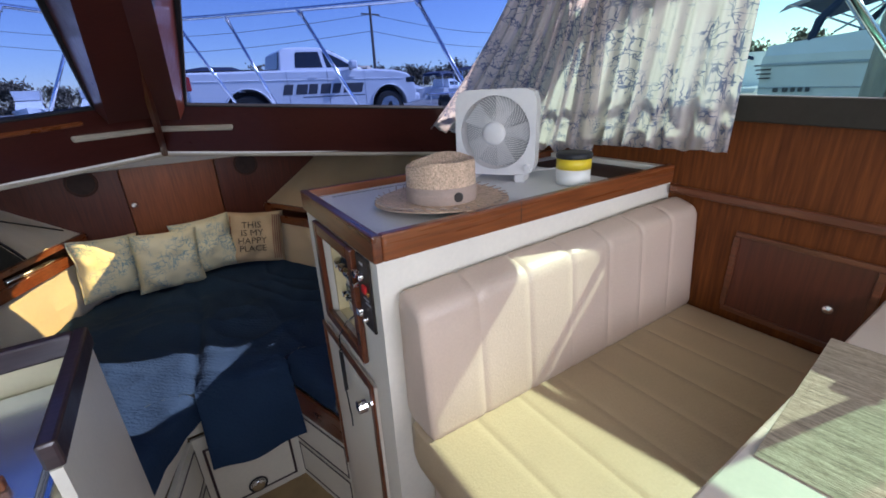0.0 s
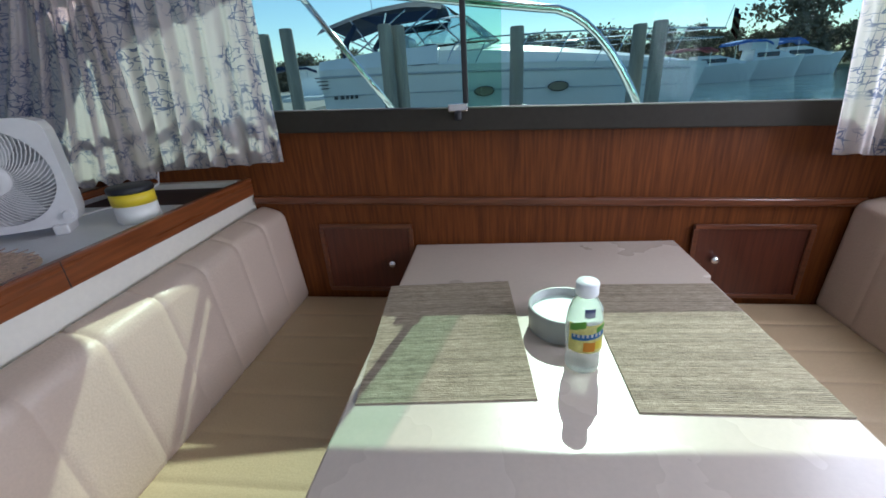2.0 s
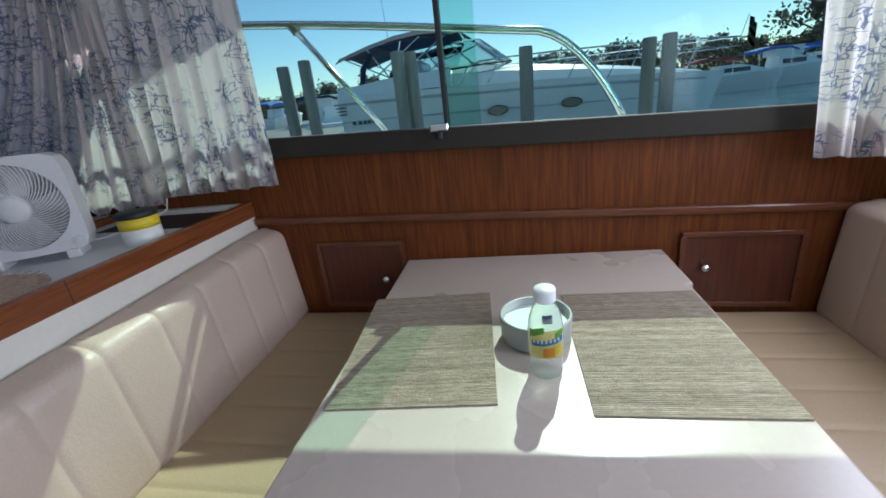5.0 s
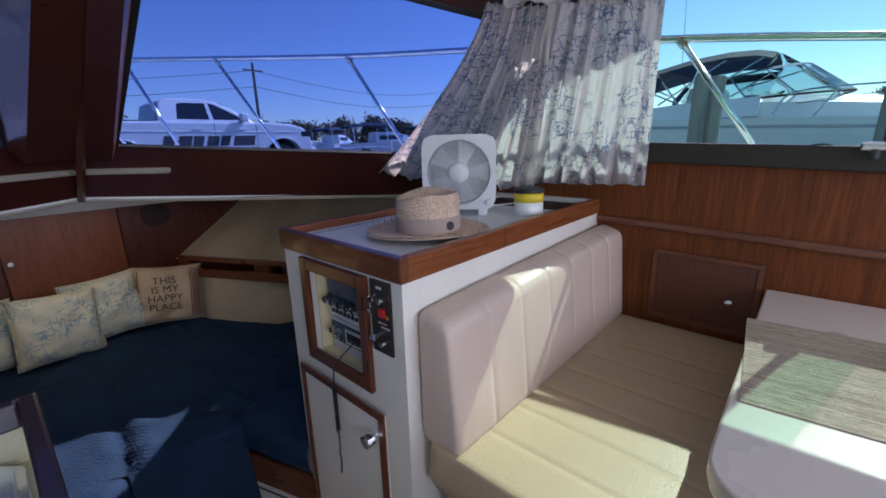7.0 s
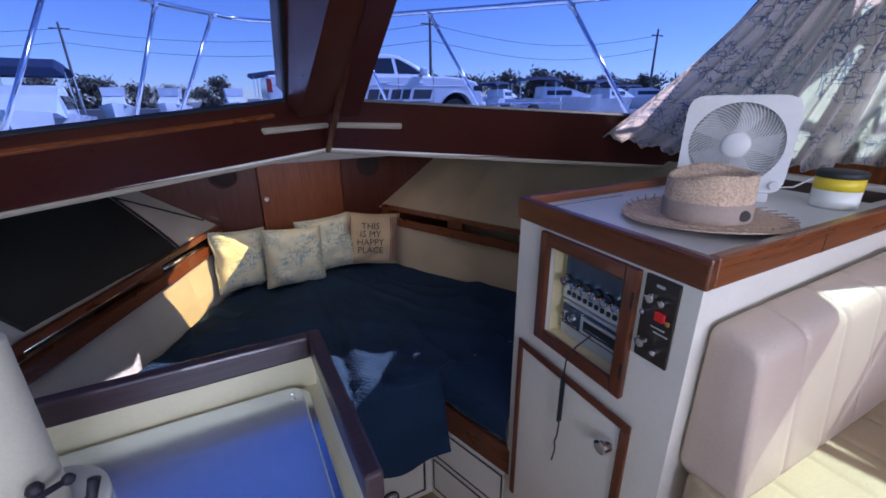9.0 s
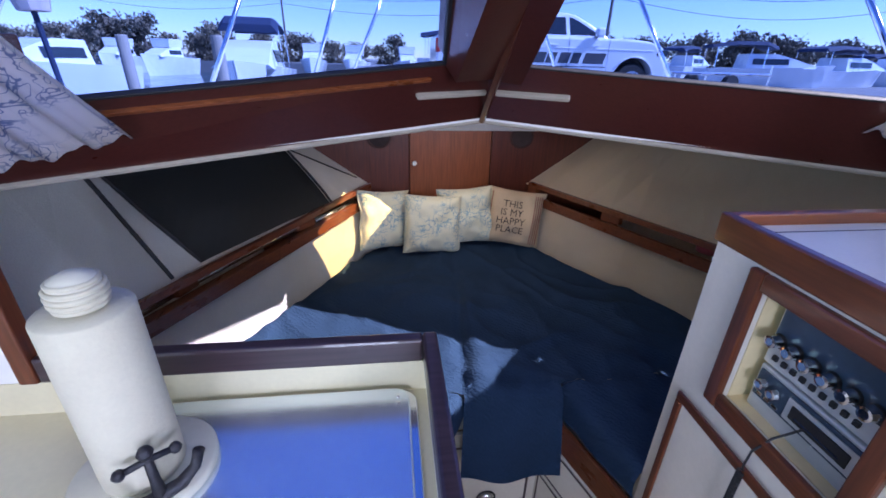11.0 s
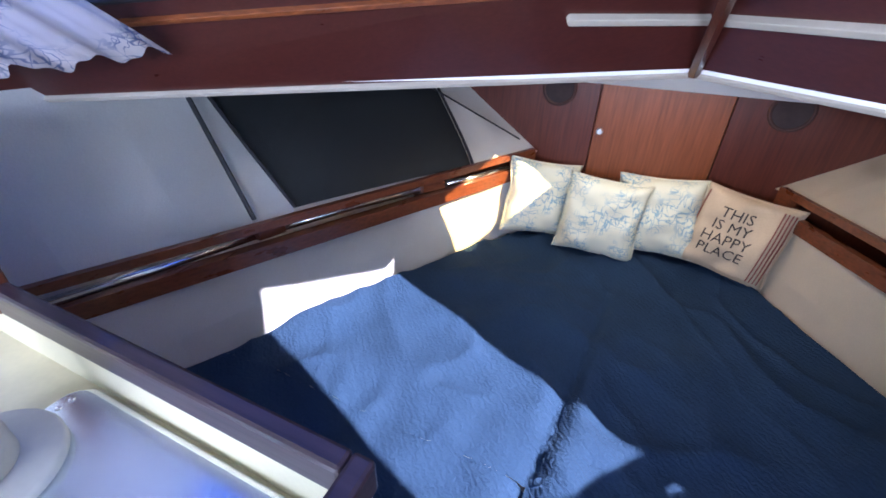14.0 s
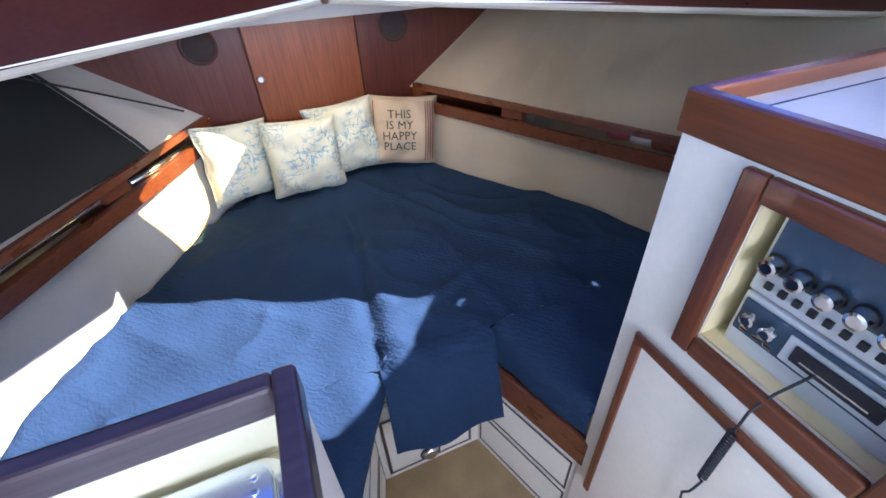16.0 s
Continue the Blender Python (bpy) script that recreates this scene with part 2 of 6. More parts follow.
def build_windshield(side, tag):
    bot0, bot1, top0, top1 = (0.220, 0.224, 0.945, 0.885) if side > 0 else (0.232, 0.175, 0.96, 0.915)
    # smaller starboard ur, urt widen its hidden corner post to stop stray sun
    ul0, ul1, ur, urt = (0.145, 0.390, 1.36, 1.48) if side > 0 else (0.212, 0.425, 1.54, 1.66)
    mid = lambda v: -(WA + WV * v + WN * OUT).x / WU.x
    mid_in = lambda v: -(WA + WV * v).x / WU.x
    end = lambda v: shield_u(SIDE + 0.06, v)
    vt = 1.03
    # the lower panel leans out from its foot to the sill
    foot = [shield(u, 0, 0.0, side) for u in (mid_in(0), end(0))]
    sill = [shield(u, v, OUT, side) for u, v in ((end(bot1), bot1), (ur, bot1), (ul0, bot0), (mid(bot0), bot0))]
    wall = obj("wall_front_" + tag, slab(foot + sill, 0.014, Vector((WN.x * side, WN.y, WN.z))), M_MAHOG)
    structure(wall, "dark varnished mahogany panel below a windshield")
    part("header", on_shield([(mid(top0), top0), (ul1, top0), (urt, top1), (end(top1), top1), (end(vt), vt), (mid(vt), vt)], 0.014, side, OUT), M_MAHOG, wall)
    # mullion and cover made deep to cut the sun patch on the hull
    part("mullion", on_shield([(mid(bot0), bot0), (ul0, bot0), (ul1, top0), (mid(top0), top0)], 0.085, side, OUT), M_MAHOG, wall)
    def beam(v, u, deep):
        m = lambda n: -(WA + WV * v + WN * n).x / WU.x
        return [shield(m(OUT - deep), v, OUT - deep, side), shield(u, v, OUT - deep, side), shield(u + 0.004, v, OUT - 0.001, side), shield(m(OUT - 0.001), v, OUT - 0.001, side)]
    part("mullion_cover", loft([beam(bot0 - 0.004, ul0 + 0.008, 0.075), beam(top0, ul1 - 0.008, 0.265)]), M_MAHOG, wall)
    part("corner_post", on_shield([(ur, bot1), (end(bot1), bot1), (end(top1), top1), (urt, top1)], 0.045, side, OUT), M_MAHOG_Z, wall)
    # white strip along the foot, turning aft along the cabin side
    part("foot_trim", on_shield([(mid_in(0), -0.009), (end(0) - 0.0, -0.009), (end(0), 0.003), (mid_in(0), 0.003)], 0.03, side, -0.010, 0.002), M_STRIP, wall, "white edge strip")
    # short ledge strip with a rounded end
    part("ledge_strip", on_shield([(mid_in(0.122), 0.114), (0.308, 0.126), (0.313, 0.134), (0.308, 0.141), (mid_in(0.122), 0.129)], 0.022, side, 0.010, 0.002), M_STRIP, wall, "short white strip")
    # lighter bead under the glass, on the port panel only
    if side < 0:
        part("bead", on_shield([(0.27, 0.182), (1.30, 0.148), (1.30, 0.159), (0.27, 0.193)], 0.014, side, 0.026, 0.002), M_TEAK_TRIM, wall)
    win = structure(empty("window_front_" + tag), "raked windshield pane in a dark rubber-lined frame")
    gb = 0.020
    part("pane", on_shield([(ul0, bot0), (ur, bot1), (urt, top1), (ul1, top0)], 0.004, side, OUT + 0.006), M_GLASS, win).visible_shadow = False
    for nm, poly in (("bottom_gasket", [(ul0, bot0), (ur, bot1), (ur, bot1 + 0.008), (ul0 + 0.01, bot0 + 0.008)]),
                     ("top_gasket", [(ul1 - 0.01, top0 - gb), (urt, top1 - gb), (urt, top1), (ul1, top0)]),
                     ("inner_gasket", [(ul0, bot0), (ul0 + gb, bot0), (ul1 + gb, top0), (ul1, top0)]),
                     ("outer_gasket", [(ur - gb, bot1), (ur, bot1), (urt, top1), (urt - gb, top1)])):
        part(nm, on_shield(poly, 0.018, side, OUT - 0.006, 0.003), M_BLACK, win)
    return wall


build_windshield(1, "starboard")
build_windshield(-1, "port")
# cover strip where the two windshield panels meet
bm = loft([[Vector((0.012, 2.161, 1.50)), Vector((0, 2.137, 1.50)), Vector((-0.012, 2.161, 1.50)), Vector((0, 2.205, 1.50))],
           [Vector((0.016, 1.30, 2.175)), Vector((0, 1.275, 2.165)), Vector((-0.016, 1.30, 2.175)), Vector((0, 1.35, 2.19))]])
structure(obj("trim", bm, M_MAHOG_Z), "mahogany cover strip at the middle of the windshield")


def side_panel(y0, y1, za, zb, thick, material, name, side, x=SIDE, bevel=0.0, parent=None):
    """A board on the cabin side that follows the sheer; its fore end stops at the raked windshield."""
    ya, yb = min(y1, shield_y(x, za + sheer(y1))), min(y1, shield_y(x, zb + sheer(y1)))
    return obj(name, slab([(x * side, y0, za + sheer(y0)), (x * side, ya, za + sheer(ya)), (x * side, yb, zb + sheer(yb)), (x * side, y0, zb + sheer(y0))], thick, (side, 0, 0), bevel), material, parent)


WIN_A, WIN_F, WIN_LO, WIN_HI = -1.30, 1.20, 1.648, 2.14
FRONT_END = 1.52


def build_side(side, tag):
    w = side_panel(AFT, FRONT_END, 0.0, 1.576, 0.06, M_TEAK if side > 0 else M_WHITE, "wall_" + tag, side)
    structure(w, "varnished teak veneer side panelling" if side > 0 else "white painted cabin side")
    side_panel(AFT, FRONT_END, 1.576, 1.576 + 0.06, 0.06, M_FRAME, "sill_board", side, parent=w)
    side_panel(AFT, FRONT_END, WIN_HI, ROOF + 0.06, 0.06, M_TEAK, "header", side, parent=w)
    side_panel(AFT, WIN_A, 1.636, WIN_HI, 0.06, M_TEAK, "aft_post", side, parent=w)
    fz = lambda z, d: (SIDE * side, shield_y(SIDE, z) - d, z)
    part("fore_post", slab([fz(1.66, 0.07), fz(1.66, 0.0), fz(WIN_HI, 0.0), fz(WIN_HI, 0.07)], 0.06, (side, 0, 0)), M_TEAK, w)
    # bronze frame: broad bottom band standing proud, then the glass
    win = structure(empty("window_" + tag), "sliding cabin side window with a bronze metal frame")
    x = SIDE - 0.046
    b = slab([(x * side, AFT + 0.01, 1.580 + sheer(AFT)), (x * side, FRONT_END - 0.1, 1.580 + sheer(1.4)), (x * side, FRONT_END - 0.1, WIN_LO + sheer(1.4)), (x * side, AFT + 0.01, WIN_LO + sheer(AFT))], 0.045, (side, 0, 0), 0.004)
    part("bottom_frame", b, M_FRAME, win)
    def sheet(x, y0, y1):
        yt = min(y1, 0.90)
        return slab([(x * side, y0, 1.650 + sheer(y0)), (x * side, y1, 1.650 + sheer(y1)), (x * side, yt, 2.155 + sheer(yt)), (x * side, y0, 2.155 + sheer(y0))], 0.005, (side, 0, 0))
    part("pane", sheet(SIDE - 0.04, -0.15 if side > 0 else WIN_A, WIN_F), M_GLASS_G, win)
    if side > 0:
        part("sliding_pane", sheet(SIDE - 0.026, WIN_A, -0.036), M_GLASS_G, win)
        part("pane_edge", box(SIDE - 0.046, SIDE - 0.016, -0.052, -0.036, WIN_LO - 0.002, WIN_HI, 0.003), M_BLACK, win)
        # latch on the sliding pane's foot
        lt = part("latch", box(SIDE - 0.073, SIDE - 0.0465, -0.052, 0.008, WIN_LO - 0.012, WIN_LO + 0.012, 0.005), M_CHROME, win, "chrome window latch")
        part("latch_knob", lathe([(0.006, 0), (0.011, 0.004), (0.012, 0.02), (0.007, 0.026), (0, 0.027)], 14, (SIDE - 0.069, -0.022, WIN_LO - 0.036)), M_BLACK, lt)
    return w


build_side(1, "starboard")
build_side(-1, "port")
# moulding along the starboard side
bm = slab([(SIDE - 0.018, -1.25, 1.335 + sheer(-1.25)), (SIDE - 0.018, 0.72, 1.335 + sheer(0.72)), (SIDE - 0.018, 0.72, 1.362 + sheer(0.72)), (SIDE - 0.018, -1.25, 1.362 + sheer(-1.25))], 0.018, (1, 0, 0), 0.006)
structure(obj("moulding", bm, M_TEAK_TRIM_Y), "rounded teak moulding along the side panelling")
# aft bulkhead with windows; the doorway beside the dinette is unseen, added for light
wa = structure(obj("wall_aft", box(-1.46, 1.46, AFT - 0.06, AFT, 1.45, 1.50), M_MAHOG), "aft bulkhead with windows")
part("lower_panel", box(-0.30, 1.46, AFT - 0.06, AFT, 0, 1.45), M_TEAK, wa)
part("lower_panel", box(-1.46, -0.95, AFT - 0.06, AFT, 0, 1.45), M_WHITE, wa)
part("header", box(-1.46, 1.46, AFT - 0.06, AFT, 2.10, ROOF), M_MAHOG, wa)
part("post", box(0.28, 0.36, AFT - 0.06, AFT, 1.50, 2.10), M_MAHOG_Z, wa)
part("post", box(-0.34, -0.26, AFT - 0.06, AFT, 1.50, 2.10), M_MAHOG_Z, wa)
part("post", box(-1.0, -0.93, AFT - 0.06, AFT, 1.50, 2.10), M_MAHOG_Z, wa)
part("post", box(1.34, 1.46, AFT - 0.06, AFT, 1.50, 2.10), M_MAHOG_Z, wa)
part("door_panel", box(-0.95, -0.30, AFT - 0.055, AFT - 0.015, 0, 1.45), M_TEAK, wa)
# headliner and roof
structure(obj("ceiling", slab([(-1.46, AFT - 0.06, ROOF), (1.46, AFT - 0.06, ROOF), (1.46, shield_y(1.46, ROOF) + 0.12, ROOF), (0, shield_y(0, ROOF) + 0.12, ROOF), (-1.46, shield_y(1.46, ROOF) + 0.12, ROOF)], 0.06, (0, 0, 1)), M_WHITE), "white cabin headliner")
# sole
structure(obj("floor", box(-1.40, 1.40, AFT, 3.05, -0.06, 0.0), M_CARPET), "tan carpeted cabin sole")

# ---- fore cabin: bulkhead, hull sides, deck overhead ----
bh = structure(obj("wall_bow", box(-1.15, 1.15, 2.975, 3.03, 0.0, 1.50), M_MAHOG_Z), "varnished mahogany bow bulkhead with a locker door")
part("panel", box(-1.10, -0.248, 2.957, 2.975, 0.55, 1.46, 0.003), M_MAHOG_Z, bh)
dr = part("door", box(-0.243, 0.236, 2.95, 2.975, 0.58, 1.46, 0.004), wood("chain_locker_door", (0.20, 0.058, 0.018), (0.12, 0.033, 0.011), 0.34, "z", 0.2), bh)
part("panel", box(0.241, 1.10, 2.957, 2.975, 0.55, 1.46, 0.003), M_MAHOG_Z, bh)
part("knob", tube([(-0.217, 2.95, 1.167), (-0.217, 2.935, 1.167), (-0.217, 2.928, 1.167), (-0.217, 2.918, 1.167)], [0.006, 0.006, 0.015, 0.011], 14), plain("satin_steel", (0.75, 0.75, 0.75), 0.35, 0.8), dr, "small chrome knob")


def hull_row(y):
    """Half-breadths of the fore cabin at y: mattress edge, rail, top of the liner, each as (x, z)."""
    ys = (1.15, 1.52, 1.73, 1.95, 2.34, 2.75, 2.98)
    xm = (1.25, 1.14, 1.06, 0.98, 0.77, 0.50, 0.34)
    m = float(np.interp(y, ys, xm))
    f = (y - 1.30) / 1.60
    r = 1.245 + f * (0.47 - 1.245)
    t = 1.40 + f * (1.06 - 1.40)
    return (m, 0.60), (max(r, m + 0.015), 0.945), (t, 1.44)


def strip(side, fn, y0, y1, n=14):
    """A ruled sheet between two edges fn(y) along the hull."""
    b = bmesh.new()
    rows = []
    for k in range(n + 1):
        y = y0 + (y1 - y0) * k / n
        rows.append([b.verts.new((p[0] * side, y, p[1])) for p in fn(y)])
    for a, c in zip(rows, rows[1:]):
        for i in range(len(a) - 1):
            b.faces.new((a[i], a[i + 1], c[i + 1], c[i]))
    bmesh.ops.solidify(b, geom=b.faces[:], thickness=0.012)
    return b


def hull_bulge(y):
    m, r, t = hull_row(y)
    return [(m[0] - 0.0, 0.30), (m[0], 0.60), ((m[0] + r[0]) / 2 + 0.0, 0.77), (r[0] + 0.02, 0.955)]


def liner(y):
    m, r, t = hull_row(y)
    return [(r[0] + 0.03, 1.03), ((r[0] + t[0]) / 2 + 0.02, 1.235), (t[0], 1.44)]


for side, tag in ((1, "starboard"), (-1, "port")):
    h = structure(obj("hull_side_" + tag, strip(side, hull_bulge, 1.14, 2.96), M_LINER if side > 0 else M_LINER_W, smooth=False), "padded hull lining beside a berth")
    part("upper_lining", strip(side, liner, 1.14, 2.96), M_LINER if side > 0 else M_LINER_W, h)
    # slotted shelf rail
    rail = structure(empty("shelf_rail_" + tag), "slotted dark teak shelf rail along the hull")
    rl = lambda y, dz, dx=0.0: (side * (hull_row(y)[1][0] + dx), y, dz)
    ya, yb = 1.20, 2.90
    for z0, z1, nm in ((0.935, 0.985, "lower_board"), (1.035, 1.06, "top_board")):
        part(nm, loft([[rl(y, z0), rl(y, z1), rl(y, z1, 0.022), rl(y, z0, 0.022)] for y in (ya, yb)]), M_TEAK_TRIM_Y, rail)
    for y0, y1 in ((yb - 0.06, yb), (2.36, 2.44), (1.80, 1.88), (ya, ya + 0.06)):
        part("divider", loft([[rl(y, 0.985), rl(y, 1.035), rl(y, 1.035, 0.022), rl(y, 0.985, 0.022)] for y in (y0, y1)]), M_TEAK_TRIM_Y, rail)
    part("shelf_board", loft([[rl(y, 0.94, 0.022), rl(y, 0.955, 0.022), rl(y, 0.955, 0.10), rl(y, 0.94, 0.10)] for y in (ya, yb)]), M_TEAK_TRIM_Y, rail)
# deck overhead above the berth, with a square hatch
HX, HY0, HY1 = 0.215, 2.275, 2.64


def deck_pieces(z, thick, xw, material, name, label, fore):
    d = structure(obj(name, slab([(-xw, 1.50, z), (-1.10, 1.66, z), (0, 2.16, z + 0.05), (1.10, 1.66, z), (xw, 1.50, z), (xw - 0.02, HY0, z), (-xw + 0.02, HY0, z)], thick, (0, 0, 1)), material), label)
    part("deck_panel", slab([(-xw + 0.02, HY0, z), (-HX, HY0, z), (-HX, HY1, z), (-xw + 0.12, HY1, z)], thick, (0, 0, 1)), material, d)
    part("deck_panel", slab([(xw - 0.02, HY0, z), (HX, HY0, z), (HX, HY1, z), (xw - 0.12, HY1, z)], thick, (0, 0, 1)), material, d)
    part("deck_panel", slab([(-xw + 0.12, HY1, z), (xw - 0.12, HY1, z), (xw - 0.2, 3.03, z)] + fore + [(-xw + 0.2, 3.03, z)], thick, (0, 0, 1)), material, d)
    return d


deck_pieces(1.452, 0.025, 1.46, M_WHITE, "ceiling_fore", "white underside of the foredeck", [])
dk = deck_pieces(1.490, 0.03, 1.62, M_WHITE, "foredeck", "white fibreglass foredeck", [(0.75, 3.9, 1.49), (0.3, 4.5, 1.49), (-0.3, 4.5, 1.49), (-0.75, 3.9, 1.49)])
for sx in (1, -1):
    part("hull_topside", loft([[(sx * 1.62, -1.5, z) for z in (-0.7, 1.53)] + [(sx * 1.66, -1.5, 1.53), (sx * 1.55, -1.5, -0.7)],
                               [(sx * 1.62, 1.5, z) for z in (-0.7, 1.53)] + [(sx * 1.66, 1.5, 1.53), (sx * 1.55, 1.5, -0.7)],
                               [(sx * 1.30, 3.03, z) for z in (-0.7, 1.53)] + [(sx * 1.45, 3.03, 1.53), (sx * 1.28, 3.03, -0.7)],
                               [(sx * 0.72, 3.95, z) for z in (-0.7, 1.53)] + [(sx * 0.8, 3.95, 1.53), (sx * 0.70, 3.95, -0.7)],
                               [(sx * 0.02, 4.55, z) for z in (-0.7, 1.53)] + [(sx * 0.05, 4.6, 1.53), (sx * 0.01, 4.5, -0.7)]]), M_WHITE, dk)
    part("side_deck", box(min(sx * 1.462, sx * 1.80), max(sx * 1.462, sx * 1.80), -1.5, 1.5, 1.50, 1.53), M_WHITE, dk)

hatch = tagged(empty("deck_hatch"), "foredeck hatch with an amber acrylic lid in a pale frame", "hatch")
part("lid", box(-HX - 0.012, HX + 0.012, HY0 - 0.012, HY1 + 0.012, 1.5225, 1.530, 0.002), glass("amber_acrylic", (1.0, 0.86, 0.50)), hatch, "amber acrylic lid").visible_shadow = True
for x0, x1, y0, y1 in ((-HX - 0.03, -HX - 0.0125, HY0 - 0.03, HY1 + 0.03), (HX + 0.0125, HX + 0.03, HY0 - 0.03, HY1 + 0.03), (-HX - 0.0125, HX + 0.0125, HY0 - 0.03, HY0 - 0.0125), (-HX - 0.0125, HX + 0.0125, HY1 + 0.0125, HY1 + 0.03)):
    part("rim", box(x0, x1, y0, y1, 1.521, 1.535, 0.003), M_CREAM, hatch)

# ---- dinette: table, seats, cabinet as solid bodies ----
def rounded_slab(pts_r, z0, z1, bevel=0.004):
    """A level top with rounded plan corners: (x, y, radius) in turn."""
    n = len(pts_r)
    out = []
    for i, (x, y, r) in enumerate(pts_r):
        p, a, c = Vector((x, y)), Vector(pts_r[i - 1][:2]), Vector(pts_r[(i + 1) % n][:2])
        if r <= 0:
            out.append((x, y, z0))
            continue
        s, e = p + (a - p).normalized() * r, p + (c - p).normalized() * r
        out += [(q.x, q.y, z0) for q in arc((*s, 0), (*p, 0), (*e, 0), 8)]
    return slab(out, z1 - z0, (0, 0, 1), bevel)


TABLE = 1.195
table = tagged(empty("dinette_table", (0.85, -0.27, 0.40)), "pale laminate dinette table fixed beneath a side window", "table")
table.matrix_world = pose(0, 0, 0)
part("tabletop", rounded_slab([(1.385, 0.150, 0), (0.345, 0.155, 0.10), (0.345, -0.690, 0.10), (1.10, -0.692, 0), (1.125, -0.680, 0.01), (1.125, -0.704, 0), (1.385, -0.706, 0)], TABLE - 0.032, TABLE, 0.005), M_TABLE, table)
part("edge_band", rounded_slab([(1.383, 0.146, 0), (0.349, 0.151, 0.098), (0.349, -0.686, 0.098), (1.383, -0.700, 0)], TABLE - 0.045, TABLE - 0.0325, 0.002), M_CREAM, table)
part("pedestal", lathe([(0.17, 0.40), (0.17, 0.41), (0.05, 0.43), (0.045, 0.45), (0.045, 1.12), (0.11, 1.14), (0.11, 1.15)], 24, (0.86, -0.27, 0)), M_STEEL, table)
structure(obj("platform", box(0.36, 1.40, AFT, 0.72, 0.0, 0.40, 0.004), M_CARPET), "raised carpeted dinette platform")


def channel_cushion(name_bm, x0, x1, prof, n, groove=0.006, end=0.02, rise=0.0, drift=0.0):
    """A cushion lofted along x with a profile of (y, z) corners, stitched into n channels."""
    cy = sum(p[0] for p in prof) / len(prof)
    cz = sum(p[1] for p in prof) / len(prof)

    def ring(x, inset):
        out = []
        for y, z in prof:
            d = Vector((y - cy, z - cz))
            d = d * (1 - inset / max(d.length, 1e-3))
            g = (x - x0) / (x1 - x0)
            out.append((x, cy + d.x + drift * g, cz + d.y + rise * g * max(0.0, (z - cz) / 0.18)))
        return out
    rings = [ring(x0, end + 0.012), ring(x0 + 0.006, end * 0.45), ring(x0 + 0.02, 0.002)]
    w = (x1 - x0) / n
    for k in range(1, n):
        x = x0 + w * k
        rings += [ring(x - 0.022, 0.0), ring(x - 0.006, 0.0004), ring(x - 0.002, groove), ring(x + 0.002, groove), ring(x + 0.006, 0.0004), ring(x + 0.022, 0.0)]
    rings += [ring(x1 - 0.02, 0.002), ring(x1 - 0.006, end * 0.45), ring(x1, end + 0.012)]
    return loft(rings)


def profile(pts, r=0.03, seg=4):
    """Rounded corners for a (y, z) outline."""
    n, out = len(pts), []
    for i, p in enumerate(pts):
        p, a, c = Vector(p), Vector(pts[i - 1]), Vector(pts[(i + 1) % n])
        s, e = p + (a - p).normalized() * r, p + (c - p).normalized() * r
        out += [(q.x, q.y) for q in arc((*s, 0), (*p, 0), (*e, 0), seg)]
    return out


# forward bench: its back leans on the cabinet
seat_f = tagged(empty("dinette_bench"), "beige vinyl dinette bench with channelled back", "bench seat", "dinette benches")
part("base", box(0.335, 1.385, 0.10, 0.60, 0.40, 0.870, 0.004), M_VINYL, seat_f)
part("seat_cushion", channel_cushion(None, 0.330, 1.385, profile([(0.70, 0.872), (0.70, 0.992), (0.02, 0.985), (0.02, 0.872)], 0.025), 8, 0.006), M_SEAT, seat_f, "tan channelled vinyl cushion", True)
part("backrest", channel_cushion(None, 0.342, 1.395, profile([(0.600, 0.975), (0.630, 1.305), (0.722, 1.330), (0.722, 0.975)], 0.03), 7, 0.004, 0.012, 0.03, -0.012), M_VINYL, seat_f, "", True)
seat_a = tagged(empty("dinette_bench"), "beige vinyl dinette bench facing forward under a curtain", "bench seat", "dinette benches")
part("base", box(0.335, 1.385, -1.18, -0.66, 0.40, 0.840, 0.004), M_VINYL, seat_a)
part("seat_cushion", channel_cushion(None, 0.330, 1.385, profile([(-1.29, 0.842), (-1.29, 0.955), (-0.60, 0.965), (-0.60, 0.842)], 0.025), 8, 0.006), M_SEAT, seat_a, "tan channelled vinyl cushion", True)
part("backrest", channel_cushion(None, 0.330, 1.385, profile([(-1.18, 0.94), (-1.205, 1.315), (-1.30, 1.335), (-1.30, 0.94)], 0.03), 7, 0.004, 0.012), M_VINYL, seat_a, "", True)

# cabinet between dinette and berth; its end stands a little askew
CX, CY0, CY1, CTOP = 0.300, 0.726, 1.252, 1.440
NY0, NY1, NZ0, NZ1 = 0.866, 1.124, 1.094, 1.366
cab = tagged(empty("cabinet"), "white laminate cabinet with wood-edged top and stereo niche", "cabinet")
part("end_panel", box(CX, CX + 0.02, CY0, NY0, 0.0, 1.405), M_CREAM, cab)
part("end_panel", box(CX, CX + 0.02, NY1, CY1, 0.0, 1.405), M_CREAM, cab)
part("end_panel", box(CX, CX + 0.02, NY0, NY1, 0.0, NZ0), M_CREAM, cab)
part("end_panel", box(CX, CX + 0.02, NY0, NY1, NZ1, 1.405), M_CREAM, cab)
part("side_panel", box(CX + 0.02, 1.40, CY0, CY0 + 0.02, 0.0, 1.405), M_CREAM, cab)
part("side_panel", box(CX + 0.02, 1.40, CY1 - 0.02, CY1, 0.0, 1.405), M_CREAM, cab)
part("worktop", box(CX + 0.012, 1.398, CY0 + 0.012, CY1 - 0.012, 1.400, 1.428), M_LAMINATE, cab)
